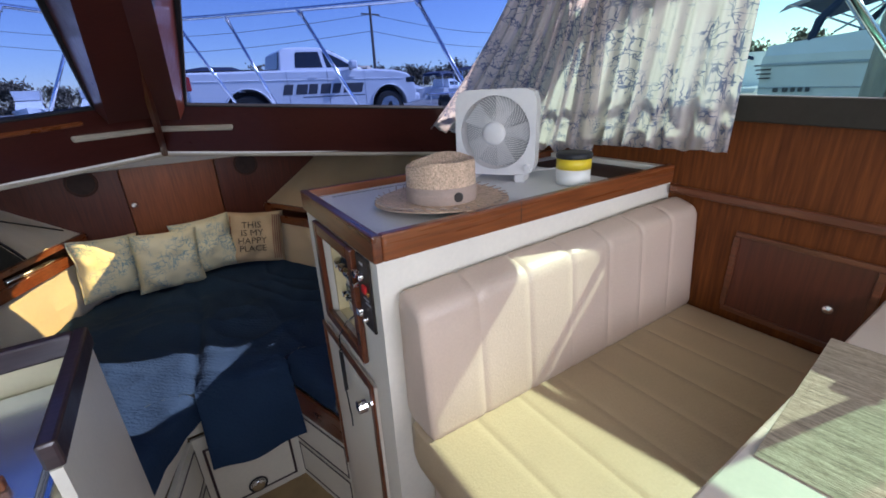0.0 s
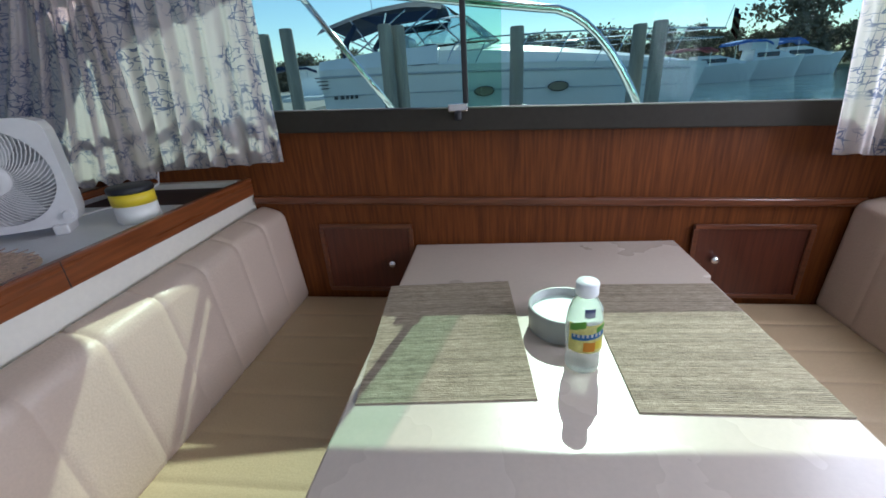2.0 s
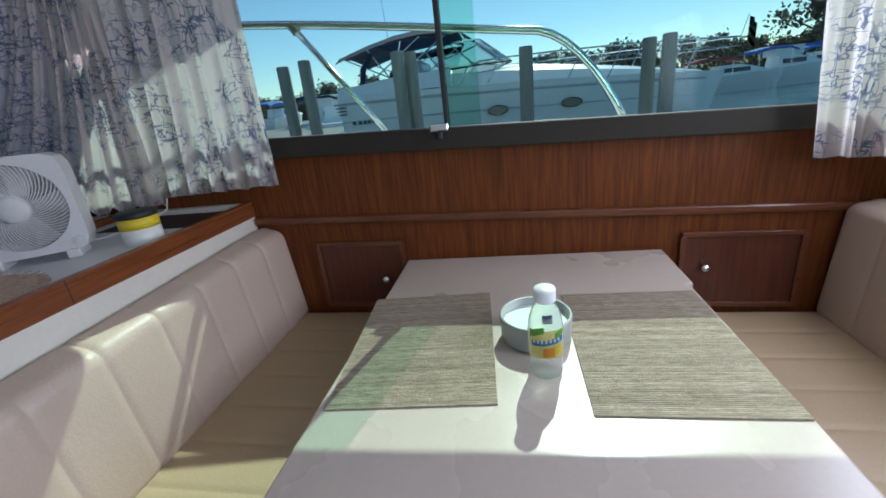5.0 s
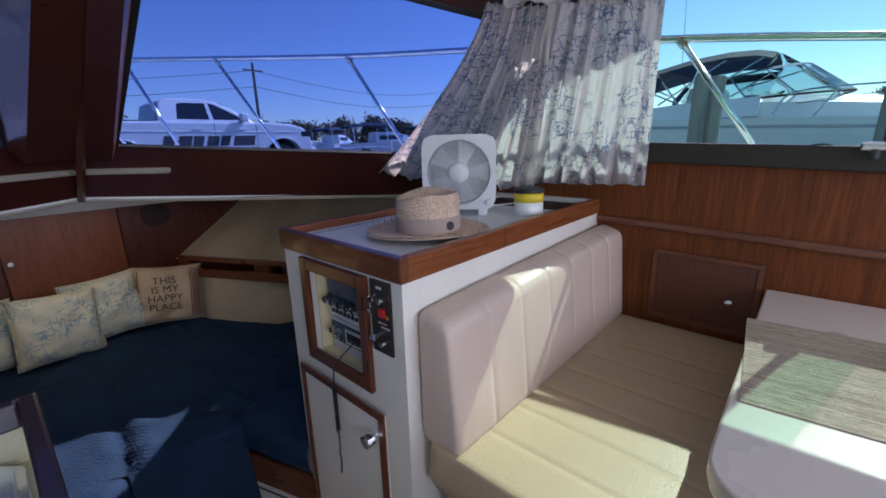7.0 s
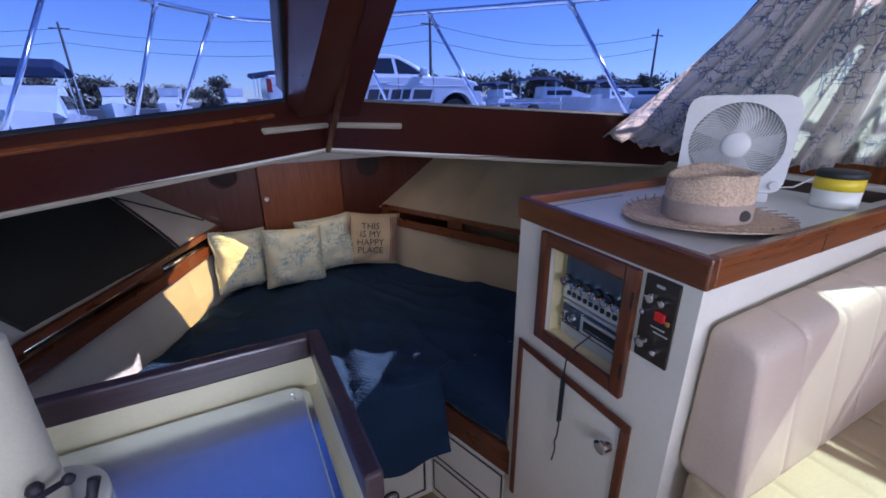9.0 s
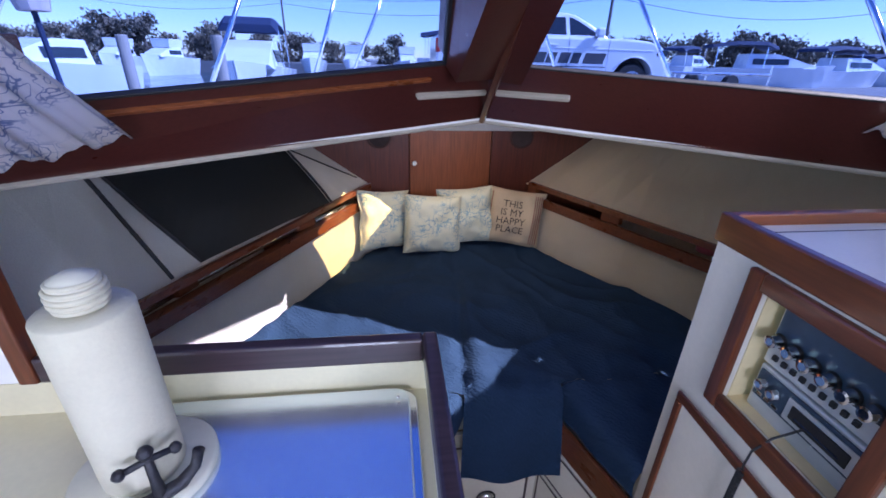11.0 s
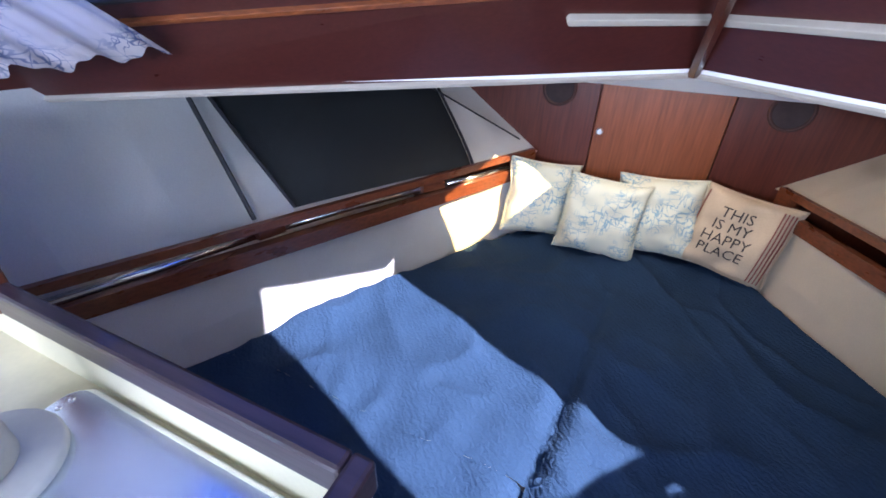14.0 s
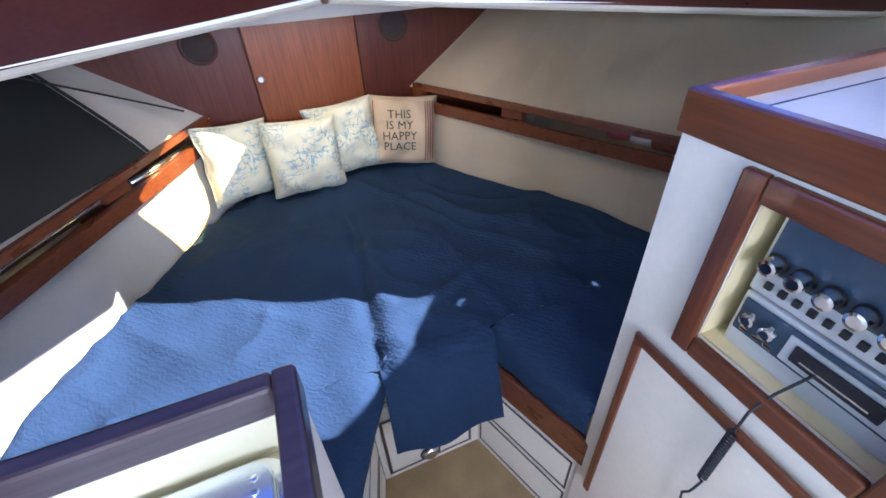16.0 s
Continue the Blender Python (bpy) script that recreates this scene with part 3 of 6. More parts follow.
part("seam", box(0.37, 0.66, CY1 - 0.052, CY1 - 0.049, 1.4281, 1.4287), M_BLACK, cab, "dark joint line in the top")
e = 0.022
part("edge_trim", box(CX - 0.008, CX - 0.008 + e, CY0 - 0.008, CY1 + 0.008, 1.392, CTOP + 0.012, 0.004), M_TEAK_TRIM_Y, cab, "teak edge band")
part("edge_trim", box(CX - 0.008 + e, 1.398, CY0 - 0.008, CY0 - 0.008 + e, 1.392, CTOP + 0.012, 0.004), M_TEAK_TRIM, cab, "teak edge band")
part("edge_trim", box(CX - 0.008 + e, 1.398, CY1 + 0.008 - e, CY1 + 0.008, 1.392, CTOP + 0.012, 0.004), M_TEAK_TRIM, cab, "teak edge band")

# ---- cabinet: stereo niche, switch panel, door ----
def sub(name, bm, material, parent, label="", smooth=False):
    return part(name, bm, material, parent, label, smooth)


M_BRUSHED = mat("brushed_aluminium", (0.62, 0.63, 0.64), 0.38, 0.35, 0.06, 8, 90, 0.02, (1, 1, 8))
M_DIAL = mat("blue_black_dial", (0.05, 0.075, 0.11), 0.18, 0, 0.1)
M_PANELBLK = mat("black_panel", (0.030, 0.022, 0.018), 0.4, 0, 0.15)
M_NICHE = mat("niche_cream", (0.80, 0.66, 0.38), 0.5, 0, 0.05)
M_TEAKV = wood("teak_upright", (0.15, 0.040, 0.015), (0.075, 0.020, 0.008), 0.32, "z")
M_TEAKL = wood("teak_lengthwise_dark", (0.13, 0.036, 0.014), (0.065, 0.018, 0.007), 0.32, "y")
part("niche_back", box(0.52, 0.53, NY0 - 0.013, NY1 + 0.013, NZ0 - 0.013, NZ1 + 0.012), M_NICHE, cab)
part("niche_side", box(0.322, 0.52, NY0 - 0.013, NY0, NZ0 - 0.013, NZ1 + 0.012), M_NICHE, cab)
part("niche_side", box(0.322, 0.52, NY1, NY1 + 0.013, NZ0 - 0.013, NZ1 + 0.012), M_NICHE, cab)
part("niche_floor", box(0.322, 0.52, NY0, NY1, NZ0 - 0.013, NZ0), M_NICHE, cab)
part("niche_top", box(0.322, 0.52, NY0, NY1, NZ1, NZ1 + 0.012), M_NICHE, cab)
fx0, fx1 = 0.284, 0.2995
fr = part("niche_frame", box(fx0, fx1, 0.844, 0.877, 1.076, 1.387, 0.004), M_TEAKV, cab, "dark teak frame")
sub("rail", box(fx0 + 0.0005, fx1, 0.877, 1.114, 1.352, 1.387, 0.004), M_TEAKL, fr)
sub("rail", box(fx0 + 0.0005, fx1, 0.877, 1.114, 1.076, 1.111, 0.004), M_TEAKL, fr)
sub("stile", box(fx0, fx1, 1.114, 1.146, 1.076, 1.387, 0.004), M_TEAKV, fr)
for z in (1.15, 1.32):
    sub("hinge_pin", box(fx0 - 0.003, fx0, 0.846, 0.852, z - 0.018, z + 0.018, 0.001), M_BLACK, fr)
# switch panel
sp = part("switch_panel", box(0.293, 0.2995, 0.761, 0.834, 1.204, 1.386, 0.002), M_PANELBLK, cab, "black switch panel with chrome knobs")


def knob_x(x, y, z, r, length, bm=None):
    """A knob on a face that looks along -x."""
    return tube([(x, y, z), (x - length * 0.3, y, z), (x - length * 0.35, y, z), (x - length * 0.95, y, z), (x - length, y, z)], [r * 0.55, r * 0.55, r, r * 0.92, r * 0.6], 14, bm)


for y, z, r in ((0.810, 1.345, 0.011), (0.784, 1.344, 0.008), (0.820, 1.312, 0.006), (0.814, 1.246, 0.012), (0.783, 1.238, 0.007)):
    sub("knob", knob_x(0.293, y, z, r, 0.018), M_CHROME, sp)
M_RED = bpy.data.materials.new("red_readout")
M_RED.use_nodes = True
M_RED.node_tree.nodes["Principled BSDF"].inputs["Base Color"].default_value = (0.45, 0.01, 0.01, 1)
M_RED.node_tree.nodes["Principled BSDF"].inputs["Emission Color"].default_value = (1, 0.04, 0.03, 1)
M_RED.node_tree.nodes["Principled BSDF"].inputs["Emission Strength"].default_value = 0.03
sub("lit_rocker", box(0.286, 0.293, 0.778, 0.800, 1.300, 1.320, 0.003), M_RED, sp, "red lit rocker switch")
sub("lit_rocker", box(0.288, 0.293, 0.768, 0.777, 1.298, 1.308, 0.002), plain("brass_tip", (0.5, 0.25, 0.08), 0.35, 0.7), sp, "brass toggle tip")
for y, z in ((0.806, 1.282), (0.798, 1.272)):
    sub("engraved_line", box(0.2915, 0.293, y - 0.030, y, z, z + 0.0025), M_BRUSHED, sp)
sub("nameplate", box(0.2915, 0.293, 0.790, 0.808, 1.366, 1.372), M_BRUSHED, sp)
# lower door with teak edging
cd = part("door", box(0.288, 0.2995, 0.810, 1.194, 0.42, 1.022, 0.003), M_CREAM, cab)
sub("edging", box(0.280, 0.2878, 0.800, 1.206, 1.012, 1.036, 0.004), M_TEAKL, cd, "dark teak edging")
sub("edging", box(0.2802, 0.2878, 0.800, 0.826, 0.42, 1.012, 0.004), M_TEAKV, cd)
sub("edging", box(0.2802, 0.2878, 1.186, 1.206, 0.42, 1.012, 0.004), M_TEAKV, cd)
sub("knob", knob_x(0.288, 0.850, 0.950, 0.019, 0.036), M_CHROME, cd, "round chrome knob")
# stereo set in the niche
st = tagged(empty("stereo"), "silver car stereo and equalizer set in a cabinet niche", "stereo")
part("face", box(0.345, 0.50, 0.884, 1.106, 1.202, 1.335, 0.004), M_BRUSHED, st)
part("dial", box(0.341, 0.3448, 0.890, 1.100, 1.244, 1.328, 0.002), M_DIAL, st, "blue-black dial window")
for k in range(6):
    kb = part("knob", knob_x(0.3405, 1.084 - 0.034 * k, 1.262, 0.0125, 0.026), M_CHROME, st)
    # black disc draws the dark shadow round each knob
    sub("skirt", knob_x(0.3405, 1.084 - 0.034 * k, 1.262, 0.0145, 0.008), M_BLACK, kb)
for k in range(9):
    part("button", box(0.339, 0.3448, 0.925 + 0.019 * k, 0.935 + 0.019 * k, 1.218, 1.229, 0.001), M_BLACK, st)
t2 = tagged(empty("cassette_radio"), "silver cassette radio with a dark slot in a cabinet niche", "stereo")
part("face", box(0.347, 0.50, 0.884, 1.106, NZ0 + 0.0005, 1.196, 0.004), M_BRUSHED, t2)
part("panel", box(0.343, 0.3468, 0.890, 1.100, 1.128, 1.188, 0.002), M_DIAL, t2)
bz = part("bezel", box(0.3405, 0.3428, 0.898, 1.030, 1.134, 1.180, 0.001), M_BRUSHED, t2, "silver bezel")
sub("slot", box(0.337, 0.3403, 0.912, 1.018, 1.144, 1.172, 0.002), M_BLACK, bz, "black cassette slot")
sub("slot_lip", box(0.3355, 0.3368, 0.925, 1.005, 1.152, 1.155), M_CHROME, bz)
for y in (1.050, 1.078):
    part("knob", knob_x(0.3425, y, 1.166, 0.011, 0.02), M_CHROME, t2)
for k in range(3):
    part("button", box(0.339, 0.3428, 1.040 + 0.018 * k, 1.052 + 0.018 * k, 1.136, 1.142, 0.001), M_CHROME, t2)
for owner in (cab, st, t2):
    for o in list(owner.children_recursive):
        for v in o.data.vertices:
            if v.co.x < 0.56:
                v.co.x += (0.006 + 0.025 * (v.co.y - 0.73)) * min(1.0, (0.56 - v.co.x) / 0.03)
# coiled microphone cord hanging over the frame
cord = [Vector((0.352, 0.985, 1.15)), Vector((0.31, 0.995, 1.12)), Vector((0.287, 1.0, 1.085)), Vector((0.284, 1.0, 1.045))]
for k in range(150):
    a = 2 * math.pi * k / 8
    cord.append(Vector((0.284 + 0.004 * math.cos(a), 1.0 + 0.006 * math.sin(a), 1.035 - 0.14 * k / 150)))
cord += [Vector((0.284, 1.0, 0.86)), Vector((0.286, 1.004, 0.835)), Vector((0.288, 1.012, 0.815)), Vector((0.289, 1.008, 0.79)), Vector((0.290, 1.014, 0.755)), Vector((0.291, 1.018, 0.74))]
tagged(obj("cord", tube(cord, 0.0022, 5), M_BLACK), "black coiled cord hanging from a radio", "cord")
# joint in the cabinet's aft edge band
part("joint", box(0.7, 0.702, CY0 - 0.0086, CY0 - 0.0078, 1.393, 1.451), M_BLACK, cab)
# flat dark sheet on the top; the recess's depth is only its colour
part("recess", box(1.165, 1.361, 0.80, 1.17, 1.4282, 1.4292), mat("dark_recess", (0.05, 0.025, 0.018), 0.6, 0, 0.15), cab, "flat dark strip standing for a recess in the top")
part("splash_ledge", box(1.362, 1.397, 0.752, 1.228, 1.428, 1.447, 0.003), M_CREAM, cab, "cream ledge along the side")

# ---- table fan ----
M_FAN = mat("white_plastic", (0.72, 0.69, 0.68), 0.4, 0, 0.03, 5, 80, 0.01)
# grey copy of the fan plastic: shade inside the housing put into the colour
M_FANDK = mat("shaded_plastic_inside", (0.40, 0.40, 0.41), 0.6, 0, 0.05)
fan = tagged(empty("box_fan", (0.885, 1.035, 1.428), -57.5), "white plastic table fan on a cabinet top", "fan")
S, fz = 0.262, 0.152


def ring_plate(w, r, y0, y1, seg=48):
    """A rounded square plate with a round hole, between y0 and y1."""
    b = bmesh.new()
    outer, inner = [], []
    for k in range(seg):
        a = 2 * math.pi * k / seg
        c, s = math.cos(a), math.sin(a)
        q = (w / 2) / max(abs(c) ** 8 + abs(s) ** 8, 1e-9) ** 0.125
        outer.append((q * c, q * s))
        inner.append((r * c, r * s))
    rings = [[(x, y0, z) for x, z in inner], [(x, y0, z) for x, z in outer], [(x, y1, z) for x, z in outer], [(x, y1, z) for x, z in inner]]
    rings.append(rings[0])
    return loft(rings, True, False, b)


def at(ob, x, y, z):
    ob.location = (x, y, z)
    return ob


at(part("housing", ring_plate(S, 0.113, -0.004, 0.058), M_FAN, fan, "", False), 0, 0, fz)
at(part("back_plate", box(-0.12, 0.12, 0.05, 0.056, -0.12, 0.12), M_FANDK, fan), 0, 0, fz)
for k in range(60):
    a = 2 * math.pi * k / 60
    pts = []
    for q in range(6):
        f = q / 5
        r, th = 0.034 + (0.114 - 0.034) * f, a + 0.75 * f
        pts.append((r * math.cos(th), -0.010 + 0.010 * f * f, fz + r * math.sin(th)))
    if k == 0:
        first = part("grille_vane", tube(pts, 0.0014, 4), M_FAN, fan)
    else:
        v = new("grille_vane", first.data)
        v.parent = fan
        v.matrix_basis = Matrix.Translation((0, 0, fz)) @ Matrix.Rotation(-a, 4, "Y") @ Matrix.Translation((0, 0, -fz))
part("hub", tube([(0, 0.0, fz), (0, -0.014, fz), (0, -0.019, fz), (0, -0.021, fz)], [0.036, 0.036, 0.030, 0.008], 28), M_FAN, fan, "", True)
for k in range(5):
    a = 2 * math.pi * k / 5
    c, s = math.cos(a), math.sin(a)
    b = loft([[(0.03 * c - 0.012 * s, 0.02, fz + 0.03 * s + 0.012 * c), (0.03 * c + 0.012 * s, 0.035, fz + 0.03 * s - 0.012 * c), (0.03 * c + 0.012 * s, 0.037, fz + 0.03 * s - 0.012 * c), (0.03 * c - 0.012 * s, 0.022, fz + 0.03 * s + 0.012 * c)],
              [(0.105 * c - 0.035 * s, 0.015, fz + 0.105 * s + 0.035 * c), (0.105 * c + 0.035 * s, 0.038, fz + 0.105 * s - 0.035 * c), (0.105 * c + 0.035 * s, 0.040, fz + 0.105 * s - 0.035 * c), (0.105 * c - 0.035 * s, 0.017, fz + 0.105 * s + 0.035 * c)]])
    part("blade", b, mat("fan_blade", (0.62, 0.61, 0.61), 0.5) if k == 0 else bpy.data.materials["fan_blade"], fan)
for x in (-0.085, 0.085):
    part("foot", box(x - 0.016, x + 0.016, -0.016, 0.066, 0.0, 0.026, 0.005), M_FAN, fan)
part("switch", tube([(0.108, -0.004, fz - 0.105), (0.108, -0.014, fz - 0.105)], [0.012, 0.010], 14), M_FAN, fan)
fc = [(0.93, 1.10, 1.45), (0.98, 1.12, 1.432), (1.10, 1.05, 1.432), (1.20, 1.0, 1.434), (1.28, 0.97, 1.47), (1.30, 0.96, 1.56)]
tagged(obj("fan_cable", tube(fc, 0.003, 6), M_FAN), "white fan cable lying across a cabinet top", "cable")

# ---- straw hat ----
M_STRAW = mat("woven_straw", (0.66, 0.47, 0.34), 0.8, 0, 0.3, 40, 190, 0.8, dark=(0.40, 0.26, 0.17), mix=0.7)
M_BAND = mat("tan_hat_band", (0.40, 0.29, 0.24), 0.8, 0, 0.08, 8, 160, 0.2)
hat = tagged(empty("straw_hat", (0.595, 0.915, 1.428), -35), "woven straw fedora with a tan band lying on a cabinet", "hat")


def hat_ring(r, z, dip=0.0, sx=1.12, n=48):
    out = []
    for k in range(n):
        a = 2 * math.pi * k / n
        zz = z - dip * abs(math.cos(a)) ** 2 + 0.55 * dip * math.cos(a) - 0.5 * dip * max(0.0, math.cos(a + 1.2)) ** 6
        out.append((r * sx * math.cos(a), r * math.sin(a), zz))
    return out


def brim_ring(r, lift, n=48, sx=1.08):
    return [(r * sx * math.cos(2 * math.pi * k / n), r * math.sin(2 * math.pi * k / n), 0.012 + lift * abs(math.sin(2 * math.pi * k / n)) ** 2) for k in range(n)]


crown = loft([hat_ring(0.084, 0.014), hat_ring(0.083, 0.06), hat_ring(0.082, 0.108, 0.004), hat_ring(0.080, 0.124, 0.012), hat_ring(0.074, 0.128, 0.020), hat_ring(0.066, 0.122, 0.024), hat_ring(0.036, 0.098, 0.012), hat_ring(0.006, 0.090)], True, False)
part("crown", crown, M_STRAW, hat, "", True)
bm = loft([brim_ring(0.078, 0.002), brim_ring(0.115, 0.002), brim_ring(0.150, 0.006), brim_ring(0.166, 0.012), brim_ring(0.168, 0.009), brim_ring(0.15, 0.0025), brim_ring(0.115, -0.003), brim_ring(0.078, -0.002)], True, False)
part("brim", bm, M_STRAW, hat, "", True)
for q in range(72):
    a = 2 * math.pi * q / 72
    c, s = math.cos(a), math.sin(a)
    z = 0.0165 + 0.010 * s * s
    b = tube([(0.1655 * 1.08 * c, 0.1655 * s, z + 0.0055), (0.150 * 1.08 * math.cos(a + 0.10), 0.150 * math.sin(a + 0.10), 0.0175 + 0.006 * s * s)], 0.0016, 4)
    if q % 2 == 0:
        part("edge_stitch", b, M_BAND, hat)
    else:
        b.free()
part("hat_band", loft([hat_ring(0.0845, 0.015), hat_ring(0.0850, 0.034), hat_ring(0.0848, 0.056), hat_ring(0.081, 0.057)], True, False), M_BAND, hat, "tan cloth band", True)
part("badge", tube([(0.045, -0.0735, 0.034), (0.045, -0.079, 0.034)], [0.013, 0.012], 14), M_PANELBLK, hat, "small dark round badge")

# ---- jar candle ----
cn = tagged(empty("jar_candle", (1.03, 0.835, 1.428)), "white and yellow jar candle with a dark lid", "candle")
M_WAX = mat("white_wax", (0.82, 0.79, 0.74), 0.35, 0, 0.03)
M_YEL = mat("yellow_label", (0.80, 0.58, 0.03), 0.4, 0, 0.05)
part("jar", lathe([(0.048, 0), (0.051, 0.004), (0.051, 0.05)], 36), M_WAX, cn, "", True)
part("label_band", lathe([(0.0518, 0.048), (0.0518, 0.079), (0.050, 0.079)], 36), M_YEL, cn, "yellow band", True)
part("lid", lathe([(0.053, 0.0795), (0.054, 0.082), (0.054, 0.092), (0.050, 0.096), (0, 0.096)], 36), M_BLACK, cn, "dark lid", True)

# ---- lockers in the side panelling ----
def locker(y0, y1, za, zb, knob_y, label):
    lk = tagged(empty("locker_door"), label, "locker door", "side lockers")
    x = SIDE
    s = lambda y: sheer(y) * 0.7
    q = lambda a, b, c, d, t, o: slab([(x - o, a, c + s(a)), (x - o, b, c + s(b)), (x - o, b, d + s(b)), (x - o, a, d + s(a))], t, (1, 0, 0), 0.002)
    part("panel", q(y0, y1, za, zb, 0.008, 0.009), M_MAHOG_Z, lk)
    for a, b, c, d in ((y0, y1, zb - 0.012, zb + 0.004), (y0, y1, za - 0.004, za + 0.012), (y0 - 0.004, y0 + 0.012, za + 0.012, zb - 0.012), (y1 - 0.012, y1 + 0.004, za + 0.012, zb - 0.012)):
        part("moulding", q(a, b, c, d, 0.008, 0.0175), M_TEAKL, lk)
    k = part("knob", tube([(x - 0.009, knob_y, 1.125), (x - 0.016, knob_y, 1.125), (x - 0.019, knob_y, 1.125), (x - 0.032, knob_y, 1.125), (x - 0.037, knob_y, 1.125)], [0.007, 0.006, 0.014, 0.013, 0.006], 16), M_CHROME, lk, "chrome knob", True)
    return lk


locker(0.165, 0.495, 1.005, 1.262, 0.243, "teak locker door with a chrome knob beside a bench")
locker(-1.12, -0.765, 1.005, 1.262, -0.838, "teak locker door with a chrome knob beyond the table")

# ---- on the table ----
M_WOVEN = mat("woven_placemat", (0.40, 0.322, 0.238), 0.8, 0, 0.2, 90, 420, 0.4, (2.2, 0.4, 1), rand=0.22, dark=(0.17, 0.125, 0.08), mix=0.5)


def placemat(c, rz, label):
    pm = tagged(empty("placemat", (*c, TABLE), rz), label, "placemat", "placemats")
    part("weave", box(-0.228, 0.228, -0.165, 0.165, 0.0005, 0.0030, 0.001), M_WOVEN, pm)
    for k in range(96):
        y = -0.225 + 0.45 * k / 95
        w = 0.0010 + 0.0008 * random.random()
        b = box(y - w, y + w, -0.1645, 0.1645, 0.0030, 0.0034 + 0.0004 * random.random())
        part("strip", b, M_WOVEN, pm)
    return pm


placemat((0.855, -0.012), 4.4, "woven grey-brown placemat on a table")
placemat((0.846, -0.520), 0.6, "woven grey-brown placemat on a table")
bw = tagged(empty("dish", (0.872, -0.275, TABLE)), "shallow round grey-green ceramic dish on a table", "dish")
M_DISH = mat("pale_ceramic", (0.37, 0.39, 0.37), 0.35, 0, 0.04)
part("body", lathe([(0.070, 0), (0.078, 0.006), (0.080, 0.058), (0.078, 0.062), (0.074, 0.060), (0.072, 0.040), (0, 0.040)], 48), M_DISH, bw, "", True)
part("filling", lathe([(0.0715, 0.0405), (0.0715, 0.043), (0, 0.043)], 40), mat("pale_green_wax", (0.55, 0.68, 0.60), 0.4, 0, 0.05), bw, "pale green wax")
bt = tagged(empty("drink_bottle", (0.742, -0.288, TABLE)), "clear plastic lemon drink bottle with a white cap", "bottle")
m = bpy.data.materials.new("cloudy_clear_plastic")
m.use_nodes = True
p = m.node_tree.nodes["Principled BSDF"]
p.inputs["Base Color"].default_value = (0.80, 0.84, 0.78, 1)
p.inputs["Roughness"].default_value = 0.12
p.inputs["Transmission Weight"].default_value = 0.75
p.inputs["IOR"].default_value = 1.12
prof = [(0.026, 0.0), (0.031, 0.004), (0.0325, 0.012), (0.031, 0.03), (0.0315, 0.045), (0.034, 0.06), (0.034, 0.10), (0.031, 0.125), (0.024, 0.145), (0.018, 0.155), (0.016, 0.162)]
part("body", lathe(prof, 40), m, bt, "cloudy clear plastic", True)
part("cap", lathe([(0.0195, 0.160), (0.0205, 0.162), (0.0205, 0.183), (0.019, 0.186), (0, 0.186)], 36), mat("white_cap", (0.82, 0.83, 0.84), 0.35, 0, 0.03), bt, "white screw cap", True)


def wrap(r, a0, a1, z0, z1, n=10, bm=None, skew=0.0):
    """A patch of label on a round body, between two angles in degrees and two heights."""
    b = bm or bmesh.new()
    lo, hi = [], []
    for k in range(n + 1):
        a = radians(a0 + (a1 - a0) * k / n)
        d = skew * (k / n - 0.5)
        lo.append(b.verts.new((r * math.cos(a), r * math.sin(a), z0 + d)))
        hi.append(b.verts.new((r * math.cos(a), r * math.sin(a), z1 + d)))
    for k in range(n):
        b.faces.new((lo[k], lo[k + 1], hi[k + 1], hi[k]))
    bmesh.ops.solidify(b, geom=b.faces[:], thickness=-0.0003)
    return b


lab = part("label", wrap(0.0345, 118, 245, 0.052, 0.112), mat("label_pale_yellow", (0.80, 0.72, 0.30), 0.4, 0, 0.12, 60, 200, 0), bt, "yellow and green fruit label")
for a0, a1, z0, z1 in ((122, 150, 0.098, 0.112), (140, 172, 0.104, 0.118), (205, 240, 0.098, 0.110)):
    sub("leaf", wrap(0.0349, a0, a1, z0, z1, 8, None, 0.006), plain("label_green", (0.16, 0.45, 0.07), 0.4) if a0 == 122 else bpy.data.materials["label_green"], lab, "green leaf")
sub("stripe", wrap(0.0352, 130, 236, 0.082, 0.094, 12, None, 0.010), plain("label_blue", (0.04, 0.22, 0.55), 0.4), lab, "blue band")
for k in range(7):
    sub("print", wrap(0.0354, 136 + 13 * k, 143 + 13 * k, 0.0845 + 0.0008 * k, 0.0915 + 0.0008 * k, 2), M_WAX, lab, "white print mark")
sub("fruit", wrap(0.0349, 168, 204, 0.056, 0.076, 8), plain("label_orange", (0.80, 0.33, 0.03), 0.4), lab, "orange fruit")
sub("fruit", wrap(0.0350, 204, 232, 0.060, 0.078, 8), plain("label_lemon", (0.85, 0.70, 0.08), 0.4), lab, "yellow fruit")
sub("print", wrap(0.0275, 165, 205, 0.124, 0.142), plain("label_print", (0.10, 0.12, 0.28), 0.5), lab)

